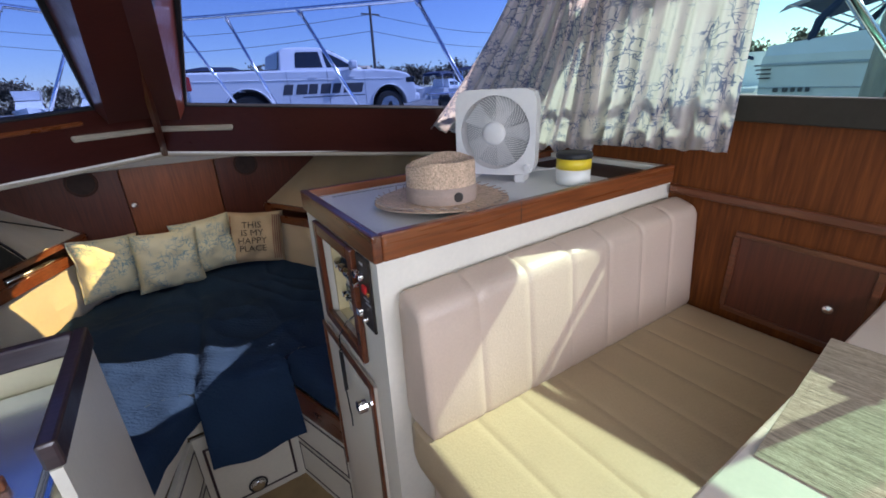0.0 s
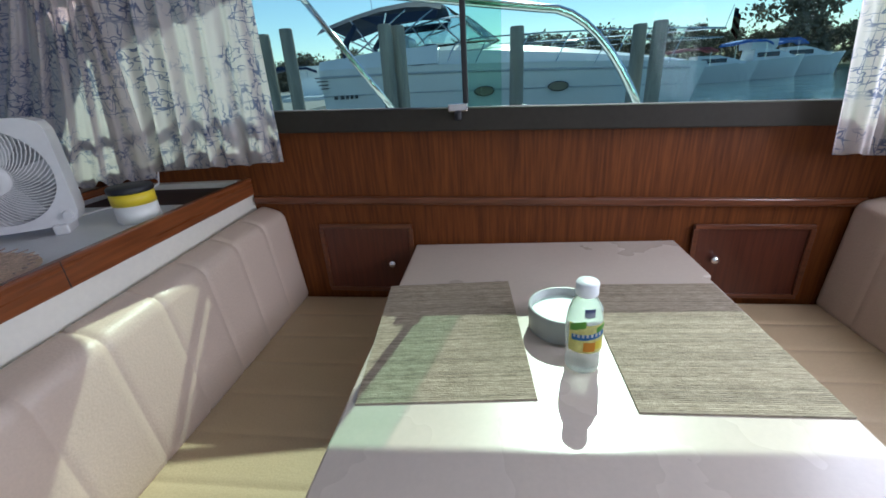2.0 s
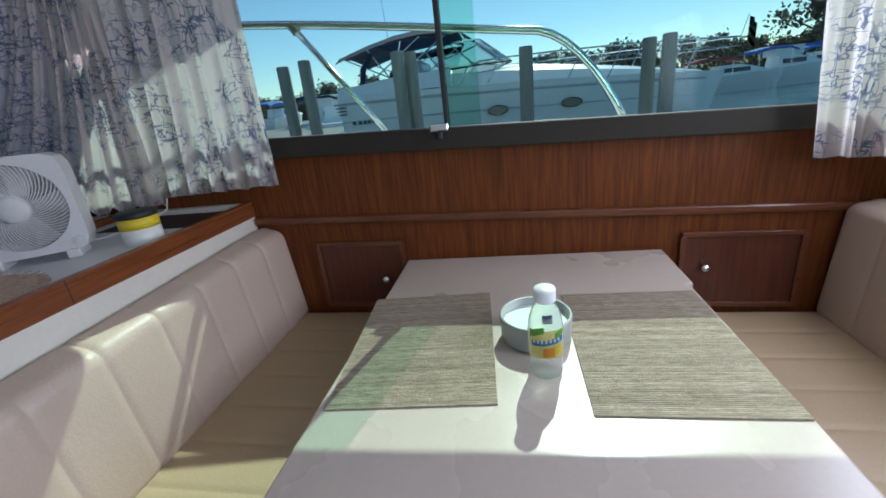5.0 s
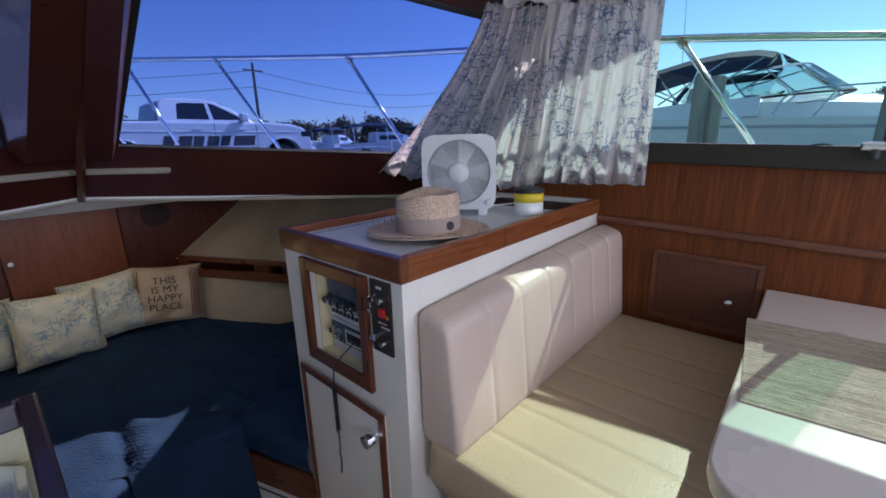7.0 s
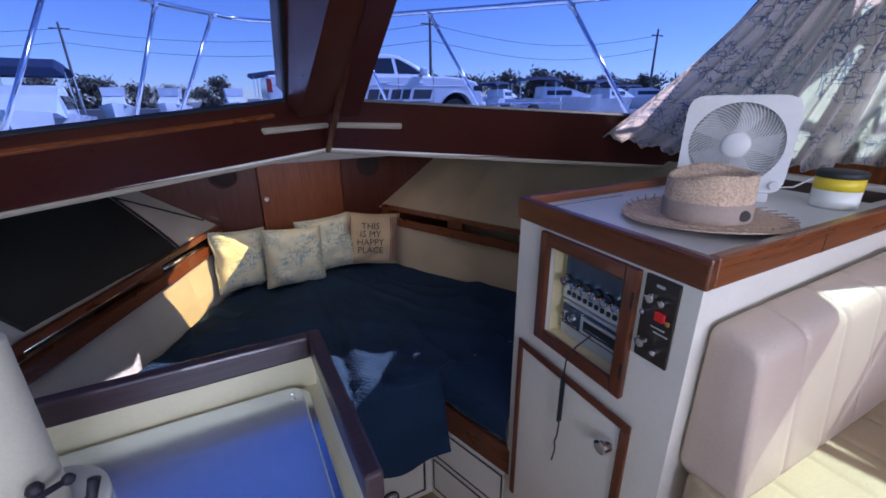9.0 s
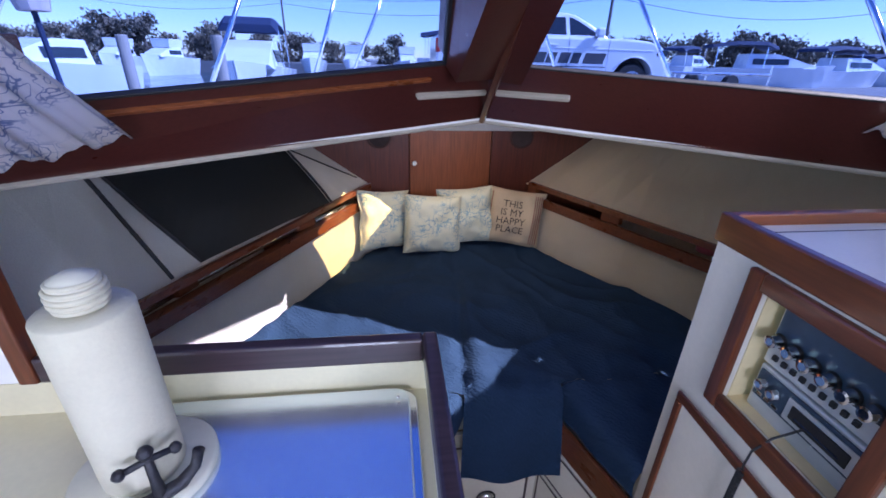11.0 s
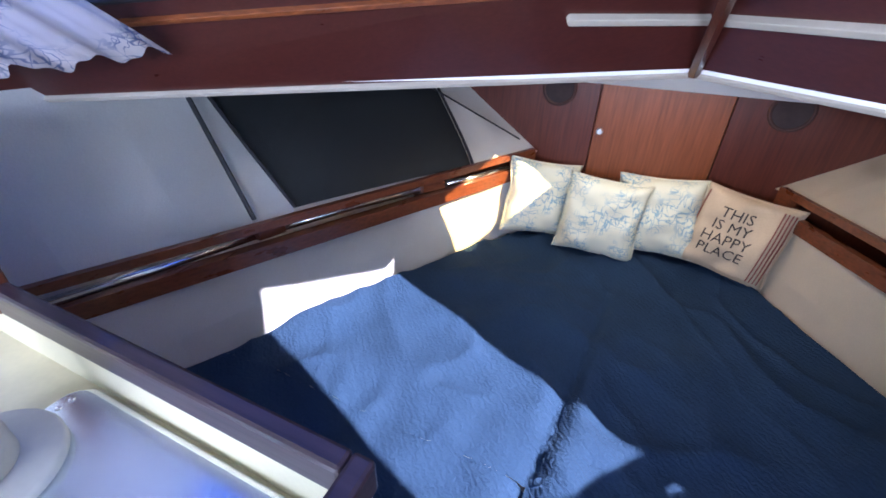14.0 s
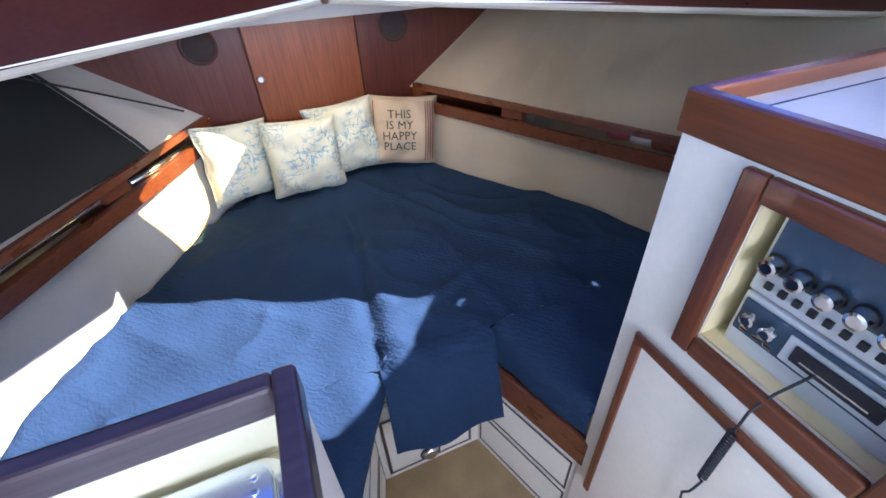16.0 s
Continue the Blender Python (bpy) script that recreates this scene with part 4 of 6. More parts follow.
# ---- curtains ----
def printed(name, base, ink, scale=14.0, glow=0.35, amount=0.018):
    """Light cloth with sketchy ink lines; some light passes through."""
    m = bpy.data.materials.new(name)
    m.use_nodes = True
    n, l = m.node_tree.nodes, m.node_tree.links
    b, o = n["Principled BSDF"], n["Material Output"]
    co = n.new("ShaderNodeTexCoord")
    cols = None
    for q, (sc, st, seed) in enumerate(((scale, (1, 1, 1), 0.0), (scale * 1.6, (1, 1, 0.25), 4.0), (scale * 1.4, (0.3, 0.3, 1.3), 9.0))):
        mp = n.new("ShaderNodeMapping")
        mp.inputs["Scale"].default_value = st
        mp.inputs["Location"].default_value = (seed, seed, seed)
        l.new(co.outputs["Object"], mp.inputs[0])
        nz = n.new("ShaderNodeTexNoise")
        nz.inputs["Scale"].default_value, nz.inputs["Detail"].default_value = sc, 2
        l.new(mp.outputs[0], nz.inputs["Vector"])
        sb, ab, ls = n.new("ShaderNodeMath"), n.new("ShaderNodeMath"), n.new("ShaderNodeMapRange")
        sb.operation, ab.operation = "SUBTRACT", "ABSOLUTE"
        sb.inputs[1].default_value = 0.5
        l.new(nz.outputs[0], sb.inputs[0])
        l.new(sb.outputs[0], ab.inputs[0])
        ls.inputs[1].default_value, ls.inputs[2].default_value, ls.inputs[3].default_value, ls.inputs[4].default_value = amount * 0.4, amount, 1, 0
        l.new(ab.outputs[0], ls.inputs[0])
        if cols is None:
            cols = ls.outputs[0]
        else:
            mx = n.new("ShaderNodeMath")
            mx.operation = "MAXIMUM"
            l.new(cols, mx.inputs[0])
            l.new(ls.outputs[0], mx.inputs[1])
            cols = mx.outputs[0]
    big = n.new("ShaderNodeTexNoise")
    big.inputs["Scale"].default_value = scale * 0.55
    l.new(co.outputs["Object"], big.inputs["Vector"])
    mk = n.new("ShaderNodeMapRange")
    mk.inputs[1].default_value, mk.inputs[2].default_value = 0.40, 0.54
    l.new(big.outputs[0], mk.inputs[0])
    ml = n.new("ShaderNodeMath")
    ml.operation = "MULTIPLY"
    l.new(cols, ml.inputs[0])
    l.new(mk.outputs[0], ml.inputs[1])
    mc = n.new("ShaderNodeMix")
    mc.data_type = "RGBA"
    mc.inputs[6].default_value, mc.inputs[7].default_value = (*base, 1), (*ink, 1)
    l.new(ml.outputs[0], mc.inputs[0])
    l.new(mc.outputs[2], b.inputs["Base Color"])
    b.inputs["Roughness"].default_value = 0.85
    if glow:
        tr, ms = n.new("ShaderNodeBsdfTranslucent"), n.new("ShaderNodeMixShader")
        ms.inputs[0].default_value = glow
        l.new(mc.outputs[2], tr.inputs[0])
        l.new(b.outputs[0], ms.inputs[1])
        l.new(tr.outputs[0], ms.inputs[2])
        l.new(ms.outputs[0], o.inputs[0])
    return m


M_CURTAIN = printed("sketch_print_curtain", (0.80, 0.74, 0.72), (0.24, 0.27, 0.40), 19.0, 0.45, 0.018)


def curtain(top, bottom, folds, amp, seed, out, nu=120, nv=16, scallop=0.012, sag=1.0):
    """Cloth between a top and a bottom line, gathered into folds that swell downwards; out: the way the folds bulge."""
    rnd = random.Random(seed)
    ph = [rnd.uniform(0, 6.28) for _ in range(4)]
    T, B, out = [Vector(p) for p in top], [Vector(p) for p in bottom], Vector(out).normalized()

    def along(pts, f):
        seg = [(b - a).length for a, b in zip(pts, pts[1:])]
        d = f * sum(seg)
        for a, b, s in zip(pts, pts[1:], seg):
            if d <= s or b is pts[-1]:
                return a + (b - a) * min(1, d / s)
            d -= s
    b = bmesh.new()
    rows = []
    for j in range(nv + 1):
        v = j / nv
        row = []
        for i in range(nu + 1):
            u = i / nu
            a, c = along(T, u), along(B, u)
            p = a.lerp(c, v ** sag)
            p.z = a.z + (c.z - a.z) * v
            w = math.sin(2 * math.pi * (folds * u + 0.35 * math.sin(5 * u + ph[0])) + ph[1]) + 0.45 * math.sin(2 * math.pi * folds * 2.1 * u + ph[2] + v)
            p = p + out * amp * w * (0.45 + 0.75 * v) * (0.85 + 0.3 * math.sin(7 * u + ph[3]))
            if j == nv:
                p.z += scallop * w * 0.4
            row.append(b.verts.new(p))
        rows.append(row)
    for a, c in zip(rows, rows[1:]):
        for i in range(nu):
            b.faces.new((a[i], a[i + 1], c[i + 1], c[i]))
    bmesh.ops.solidify(b, geom=b.faces[:], thickness=0.0012)
    return b


CG = "cabin curtains"
for sx, lbl in ((1, "printed cream curtain draped across a windshield corner"), (-1, "printed cream curtain draped across a windshield corner")):
    tagged(obj("curtain", curtain([(sx * (1.0 if sx > 0 else 0.95), 1.0, 2.135), (sx * 1.09, 0.80, 2.10)], [(sx * (1.005 if sx > 0 else 0.945), 1.615, 1.560 if sx > 0 else 1.535), (sx * 1.13, 1.27, 1.495), (sx * 1.24, 0.93, 1.49)], 9, 0.020, 3, (-0.6 * sx, -0.6, 0.3), sag=1.4), M_CURTAIN, smooth=True), lbl, "curtain", CG)
tagged(obj("curtain", curtain([(1.06, 0.80, 2.10), (1.290, 0.520, 2.12)], [(1.23, 1.02, 1.515), (1.25, 0.74, 1.520), (1.270, 0.522, 1.525)], 6, 0.020, 5, (-0.9, -0.2, 0)), M_CURTAIN, smooth=True), "printed cream curtain gathered beside a side window", "curtain", CG)
tagged(obj("curtain", curtain([(1.31, -0.98, 2.12), (1.31, -1.36, 2.12)], [(1.30, -1.03, 1.475), (1.31, -1.36, 1.45)], 5, 0.018, 8, (-1, 0, 0)), M_CURTAIN, smooth=True), "printed cream curtain at the aft end of a side window", "curtain", CG)
tagged(obj("curtain", curtain([(1.30, -1.350, 2.12), (0.96, -1.350, 2.12)], [(1.30, -1.335, 1.35), (0.99, -1.335, 1.30)], 6, 0.016, 9, (0, 1, 0)), M_CURTAIN, smooth=True), "printed cream curtain over an aft window", "curtain", CG)
for sx in (1, -1):
    tagged(obj("curtain_rod", tube([(sx * 0.92, 1.0, 2.145), (sx * 1.08, 0.80, 2.125), (sx * 1.30, 0.48, 2.135)] if sx > 0 else [(-0.92, 1.0, 2.145), (-1.08, 0.80, 2.125)], 0.006, 8), M_CHROME), "thin metal curtain rod", "curtain rod")
tagged(obj("valance", curtain([(0.99, 0.93, 2.20), (1.26, 0.53, 2.20)], [(0.985, 0.92, 2.105), (1.25, 0.52, 2.10)], 5, 0.012, 4, (-0.8, -0.6, 0), 60, 6), M_CURTAIN, smooth=True), "short printed curtain valance", "valance")

# ---- berth ----
MZ = 0.68


def half(y):
    return hull_row(y)[0][0] - 0.004


def quilt_z(x, y):
    """The quilt's lie: soft waves, a crease down the middle and ripples near the foot."""
    q = Vector((x * 2.4 + 0.6 * y, y * 2.0 - 0.5 * x, 0.3))
    z = MZ + 0.024 * noise.noise(q) + 0.020 * (1 - abs(noise.noise(q * 1.9 + Vector((3, 1, 4))))) ** 3 + 0.007 * noise.noise(Vector((x * 12, y * 8, 2))) + 0.013 * (1 - abs(noise.noise(Vector((x * 4.1 + y * 2.5, y * 3.2 - x, 7))))) ** 6
    z += 0.014 * math.exp(-((y - 2.42 - 0.25 * x) / 0.035) ** 2) * math.exp(-((x + 0.38) / 0.22) ** 2) + 0.010 * math.exp(-((y - 2.55 - 0.4 * x) / 0.03) ** 2) * math.exp(-((x + 0.30) / 0.18) ** 2)
    xc = -0.03 - 0.12 * max(0.0, 2.35 - y)
    z -= 0.022 * math.exp(-((x - xc) / 0.022) ** 2) * min(1, max(0, (2.75 - y) * 2))
    z += 0.016 * math.exp(-((x - xc - 0.06) / 0.05) ** 2) * min(1, max(0, (2.6 - y) * 2))
    z += 0.014 * math.exp(-((y - 1.80 - 0.35 * (x - 0.1)) / 0.03) ** 2) * math.exp(-((x - 0.22) / 0.2) ** 2)
    z += 0.012 * math.exp(-((y - 1.70 + 0.8 * (x - 0.1)) / 0.035) ** 2) * math.exp(-((x - 0.15) / 0.2) ** 2)
    return z


def quilt_mat():
    """Washed cotton with a fine matelasse ripple."""
    m = mat("navy_matelasse", (0.036, 0.075, 0.150), 0.95, 0, 0.10, 5, 160, 0.2, spec=0.2)
    n, l = m.node_tree.nodes, m.node_tree.links
    co = n.new("ShaderNodeTexCoord")
    wv = n.new("ShaderNodeTexWave")
    wv.bands_direction = "DIAGONAL"
    wv.inputs["Scale"].default_value, wv.inputs["Distortion"].default_value, wv.inputs["Detail"].default_value = 24, 7, 2
    wv.inputs["Detail Scale"].default_value = 2.5
    l.new(co.outputs["Object"], wv.inputs["Vector"])
    bp = n.new("ShaderNodeBump")
    bp.inputs["Strength"].default_value, bp.inputs["Distance"].default_value = 0.30, 0.006
    l.new(wv.outputs["Fac"], bp.inputs["Height"])
    l.new(bp.outputs[0], n["Principled BSDF"].inputs["Normal"])
    return m


M_QUILT = quilt_mat()


def cloth(fn, nu, nv, thick=0.012):
    b = bmesh.new()
    rows = [[b.verts.new(fn(i / nu, j / nv)) for i in range(nu + 1)] for j in range(nv + 1)]
    for a, c in zip(rows, rows[1:]):
        for i in range(nu):
            b.faces.new((a[i], a[i + 1], c[i + 1], c[i]))
    if thick:
        bmesh.ops.solidify(b, geom=b.faces[:], thickness=thick)
    return b


def top_sheet(u, v):
    y = 1.60 + (2.95 - 1.60) * v
    x = (2 * u - 1) * half(y)
    e = max(0.0, abs(2 * u - 1) - 0.95) / 0.05
    return (x, y, quilt_z(x, y) - 0.035 * e * e)


def lobe(side):
    def fn(u, v):
        y = 1.25 + 0.35 * v
        inner = (0.295 - 0.17 * v) if side < 0 else (0.315 - 0.095 * v)
        f = u * 1.12
        if f <= 1:
            x = half(y) + (inner - half(y)) * f
            return (side * x, y, quilt_z(side * x, y) - 0.035 * max(0, 1 - f / 0.05) ** 2 - 0.012 * max(0, (f - 0.96) / 0.04) ** 2)
        d = (f - 1) / 0.12
        return (side * (inner - 0.010 * math.sin(d * 3)), y, quilt_z(side * inner, y) - 0.012 - 0.11 * d)
    return fn


def flap(u, v):
    """The quilt's middle hanging over the front of the berth."""
    x = -0.125 + 0.345 * u + 0.012 * (v - 0.3) * (2 * u - 1)
    yb = 1.625 - 0.010 * u
    if v < 0.25:
        a = v / 0.25 * math.pi / 2
        return (x, yb - 0.055 * math.sin(a), quilt_z(x, yb) + 0.004 - 0.034 * (1 - math.cos(a)))
    d = (v - 0.25) / 0.75
    return (x, yb - 0.055 - 0.055 * d + 0.010 * math.sin(9 * u + 1), MZ - 0.03 - d * (0.29 + 0.02 * math.sin(3 * u)))


qb = tagged(obj("quilt", cloth(top_sheet, 150, 120), M_QUILT, smooth=True), "navy blue cotton quilt spread over a V-berth", "quilt")
part("quilt_lobe", cloth(lobe(-1), 40, 20), M_QUILT, qb, "", True)
part("quilt_lobe", cloth(lobe(1), 40, 20), M_QUILT, qb, "", True)
part("quilt_flap", cloth(flap, 24, 20), M_QUILT, qb, "", True)

bb = tagged(empty("berth_base"), "cream painted berth base with dark trim lines and drawers", "berth base")
M_BASE = mat("cream_paint", (0.74, 0.70, 0.60), 0.45, 0, 0.04, 5, 80, 0.02)
out = [(half(y) - 0.02, y) for y in (1.27, 1.52, 1.73, 1.95, 2.34, 2.75, 2.93)]
part("mattress", slab([(x, y, 0.45) for x, y in out if y > 1.6] + [(-x, y, 0.45) for x, y in out[::-1] if y > 1.6] + [(-0.6, 1.65, 0.45), (0.6, 1.65, 0.45)], 0.195, (0, 0, 1), 0.01), M_BASE, bb)
for s, a, c in ((-1, 0.30, 0.17), (1, 0.33, 0.235)):
    part("mattress", slab([(s * (a + 0.015), 1.28, 0.45), (s * 1.15, 1.28, 0.45), (s * 1.05, 1.64, 0.45), (s * (c + 0.02), 1.64, 0.45)], 0.195, (0, 0, 1), 0.01), M_BASE, bb)
    # footwell sides with drawer fronts
    p0, p1 = Vector((s * a, 1.25, 0)), Vector((s * (c - (0.03 if s > 0 else -0.015)), 1.64, 0))
    d, nrm = (p1 - p0), Vector((s, 0.3, 0)).normalized()

    def on(f, z, o=0.0):
        q = p0 + d * f - nrm * o
        return (q.x, q.y, z)
    part("footwell_side", slab([on(0, 0), on(1, 0), on(1, 0.44), on(0, 0.44)], 0.02, nrm), M_BASE, bb)
    for z0, z1 in ((0.05, 0.22), (0.25, 0.41)):
        part("drawer_front", slab([on(0.06, z0, 0.008), on(0.94, z0, 0.008), on(0.94, z1, 0.008), on(0.06, z1, 0.008)], 0.0075, nrm, 0.002), M_BASE, bb)
        for e0, e1, f0, f1 in ((0.05, 0.95, z1 - 0.006, z1 + 0.003), (0.05, 0.95, z0 - 0.003, z0 + 0.006)):
            part("trim_line", slab([on(e0, f0, 0.0095), on(e1, f0, 0.0095), on(e1, f1, 0.0095), on(e0, f1, 0.0095)], 0.0012, nrm), M_DARKTRIM, bb, "dark trim line")
        for e0, e1 in ((0.05, 0.066), (0.934, 0.95)):
            part("trim_line", slab([on(e0, z0, 0.0096), on(e1, z0, 0.0096), on(e1, z1, 0.0096), on(e0, z1, 0.0096)], 0.0012, nrm), M_DARKTRIM, bb, "dark trim line")
    if s > 0:
        part("lee_board", slab([on(-0.05, 0.44, 0.014), on(0.98, 0.44, 0.014), on(0.98, 0.555, 0.014), on(-0.05, 0.555, 0.014)], 0.016, nrm, 0.004), M_TEAK_TRIM_Y, bb, "teak lee board")
part("footwell_front", box(-0.19, 0.21, 1.64, 1.655, 0.0, 0.44), M_BASE, bb)
ff = part("drawer_front", box(-0.155, 0.165, 1.631, 1.6395, 0.045, 0.38, 0.003), M_BASE, bb)
for x0, x1, z0, z1 in ((-0.16, 0.17, 0.374, 0.383), (-0.16, 0.17, 0.042, 0.051), (-0.16, -0.150, 0.051, 0.374), (0.160, 0.17, 0.051, 0.374)):
    sub("trim_line", box(x0, x1, 1.629, 1.6315, z0, z1), M_DARKTRIM, ff, "dark trim line")
sub("pull", tube([(0.0, 1.629, 0.085), (0.0, 1.618, 0.085), (0.0, 1.612, 0.085), (0, 1.608, 0.085)], [0.030, 0.030, 0.024, 0.010], 24), M_CHROME, ff, "round chrome pull", True)
sub("pull_ring", tube([(0.037 * math.cos(k * math.pi / 12), 1.626, 0.085 + 0.037 * math.sin(k * math.pi / 12)) for k in range(24)], 0.004, 6, None, True), M_BLACK, ff)

# ---- bulkhead speakers ----
for sx in (1, -1):
    sk = tagged(empty("speaker"), "round dark speaker set in a mahogany bulkhead", "speaker", "bulkhead speakers")
    c = (sx * 0.418, 2.957, 1.318)
    part("speaker_ring", tube([(c[0] + 0.066 * math.cos(k * math.pi / 20), 2.953, c[2] + 0.066 * math.sin(k * math.pi / 20)) for k in range(40)], 0.007, 8, None, True), mat("dull_dark_ring", (0.05, 0.02, 0.015), 0.75, 0, 0.1), sk, "", True)
    part("grille", tube([(c[0], 2.957, c[2]), (c[0], 2.952, c[2]), (c[0], 2.946, c[2])], [0.062, 0.062, 0.012], 32), mat("speaker_cloth", (0.045, 0.03, 0.03), 0.9, 0, 0.2, 30, 500, 0.5) if sx > 0 else bpy.data.materials["speaker_cloth"], sk)

# ---- pillows ----
M_PILLOW = printed("blue_sketch_pillow", (0.66, 0.65, 0.50), (0.24, 0.38, 0.44), 17.0, 0, 0.020)
M_BURLAP = mat("natural_canvas", (0.55, 0.42, 0.28), 0.9, 0, 0.1, 9, 260, 0.4)


def pillow_mesh(w, h, t, n=26, wob=0.0, seed=1):
    b = bmesh.new()
    front, back = [], []
    for j in range(n + 1):
        rf, rb = [], []
        for i in range(n + 1):
            u, v = 2 * i / n - 1, 2 * j / n - 1
            k = 1 - 0.07 * (1 - abs(v) ** 2) * abs(u) ** 3
            q = 1 - 0.07 * (1 - abs(u) ** 2) * abs(v) ** 3
            x, z = u * w / 2 * k, v * h / 2 * q
            th = t / 2 * max(0, (1 - u ** 4) * (1 - v ** 4)) ** 0.5
            wr = wob * noise.noise(Vector((u * 2.2 + seed, v * 2.2, seed)))
            rf.append(b.verts.new((x, -th + wr, z)))
            rb.append(rf[-1] if i in (0, n) or j in (0, n) else b.verts.new((x, th + wr, z)))
        front.append(rf)
        back.append(rb)
    for g, flip in ((front, False), (back, True)):
        for a, c in zip(g, g[1:]):
            for i in range(n):
                f = (a[i], a[i + 1], c[i + 1], c[i])
                b.faces.new(f[::-1] if flip else f)
    return b


def edge_loop(w, h, seed):
    pts = []
    for k in range(48):
        f = k / 12
        s, g = int(f), f - int(f)
        u, v = ((-1 + 2 * g, -1), (1, -1 + 2 * g), (1 - 2 * g, 1), (-1, 1 - 2 * g))[s]
        kx, kz = 1 - 0.07 * (1 - v * v) * abs(u) ** 3, 1 - 0.07 * (1 - u * u) * abs(v) ** 3
        pts.append((u * w / 2 * kx, 0.024 * noise.noise(Vector((u * 2.2 + seed, v * 2.2, seed))), v * h / 2 * kz))
    return pts


def pillow(m, w, h, t, cloth_m, label, seed):
    pw = tagged(empty("pillow"), label, "pillow", "berth pillows")
    pw.matrix_world = m
    part("cover", pillow_mesh(w, h, t, 30, 0.024, seed), cloth_m, pw, "", True)
    part("piping", tube(edge_loop(w, h, seed), 0.0045, 6, None, True), cloth_m, pw, "", True)
    return pw


pillow(pose(-0.395, 2.795, 0.872, -16, 10, 34), 0.34, 0.33, 0.12, M_PILLOW, "cream scatter pillow with blue nautical sketches", 1)
pillow(pose(0.085, 2.840, 0.872, -14, -5, -4), 0.33, 0.33, 0.13, M_PILLOW, "cream scatter pillow with blue sketches tucked behind", 2)
pillow(pose(-0.125, 2.745, 0.858, -16, 3, 2), 0.33, 0.33, 0.13, M_PILLOW, "cream scatter pillow with blue nautical sketches", 3)
tp = pillow(pose(0.370, 2.800, 0.868, -15, 5, -16), 0.33, 0.33, 0.12, M_BURLAP, "natural canvas pillow with dark lettering", 4)
M_INK = plain("dark_ink", (0.035, 0.03, 0.03), 0.9)
M_STRIPE = plain("red_brown_stripe", (0.30, 0.10, 0.075), 0.9)


def on_pillow(x, z, w, h, t, lift=0.0015):
    u, v = x / (w / 2), z / (h / 2)
    return -t / 2 * max(0, (1 - u ** 4) * (1 - v ** 4)) ** 0.5 - lift + 0.024 * noise.noise(Vector((u * 2.2 + 4, v * 2.2, 4)))


for row, (word, z) in enumerate((("THIS", 0.082), ("IS MY", 0.032), ("HAPPY", -0.018), ("PLACE", -0.068))):
    cu = bpy.data.curves.new("lettering", "FONT")
    cu.body, cu.size, cu.align_x, cu.resolution_u = word, 0.056, "CENTER", 2
    tmp = bpy.data.objects.new("tmp", cu)
    me = bpy.data.meshes.new_from_object(tmp)
    bpy.data.objects.remove(tmp)
    b = bmesh.new()
    b.from_mesh(me)
    bpy.data.meshes.remove(me)
    bmesh.ops.subdivide_edges(b, edges=[e for e in b.edges if e.calc_length() > 0.02], cuts=2)
    for v in b.verts:
        x, zz = v.co.x * 1.0 - 0.020, z - 0.02 + v.co.y
        v.co = Vector((x, on_pillow(x, zz, 0.33, 0.33, 0.12), zz))
    part("lettering", b, M_INK, tp, "dark lettering " + word)
for x in (0.106, 0.118, 0.130, 0.142, -0.145):
    part("stripe", cloth(lambda u, v: (x + (u - 0.5) * 0.005, on_pillow(x, -0.142 + 0.284 * v, 0.33, 0.33, 0.12, 0.002), -0.142 + 0.284 * v), 1, 16, 0.0005), M_STRIPE, tp, "red-brown stripe")

# ---- port side: dark screen, tubes on the shelf ----
M_DKPANEL = mat("dark_grey_screen", (0.030, 0.034, 0.036), 0.6, 0, 0.1, 4, 220, 0.1)


def on_liner(y, f, side, o=0.014):
    a, m_, t = liner(y)
    p = Vector((a[0], a[1])).lerp(Vector((m_[0], m_[1])), f * 2) if f < 0.5 else Vector((m_[0], m_[1])).lerp(Vector((t[0], t[1])), f * 2 - 1)
    return Vector((side * (p.x - o), y, p.y + o * 0.6))


def screen(u, v):
    y = (1.93 - 0.06 * v) * (1 - u) + (2.57 + 0.21 * v) * u
    return on_liner(y, 0.02 + (0.89 - 0.08 * u) * v, -1)


ds = tagged(obj("window_screen", cloth(screen, 12, 8, 0.008), M_DKPANEL), "dark grey screen panel leaning on a hull lining", "screen")
for uu in (0.0, 1.0):
    part("edge_bar", tube([Vector(screen(uu, k / 8)) + Vector((0.008, 0, 0.006)) for k in range(9)], 0.006, 6), M_BLACK, ds)
part("edge_bar", tube([Vector(screen(k / 12, 1.0)) + Vector((0.008, 0, 0.006)) for k in range(13)], 0.005, 6), M_BLACK, ds)
part("strut", tube([on_liner(1.80, 0.02, -1, 0.03), on_liner(1.82, 0.92, -1, 0.03)], 0.007, 6), M_BLACK, ds)
tagged(obj("lashing_cord", tube([on_liner(2.60, 0.84, -1, 0.03), on_liner(2.74, 0.5, -1, 0.034), on_liner(2.88, 0.12, -1, 0.03)], 0.004, 6), M_BLACK), "black cord along a hull lining", "cord")
for ya, yb in ((1.28, 1.82), (1.86, 2.38), (2.44, 2.80)):
    g = lambda y: (-(hull_row(y)[1][0] + 0.030), y, 0.992)
    rt = tagged(obj("shelf_tube", tube([g(ya), g((ya + yb) / 2), g(yb)], 0.013, 10), M_STEEL, smooth=True), "stainless tube lying on a berth shelf", "tube", "shelf tubes")
    part("end_cap", tube([g(ya), g(ya + 0.03)], 0.016, 10), M_FRAME, rt)
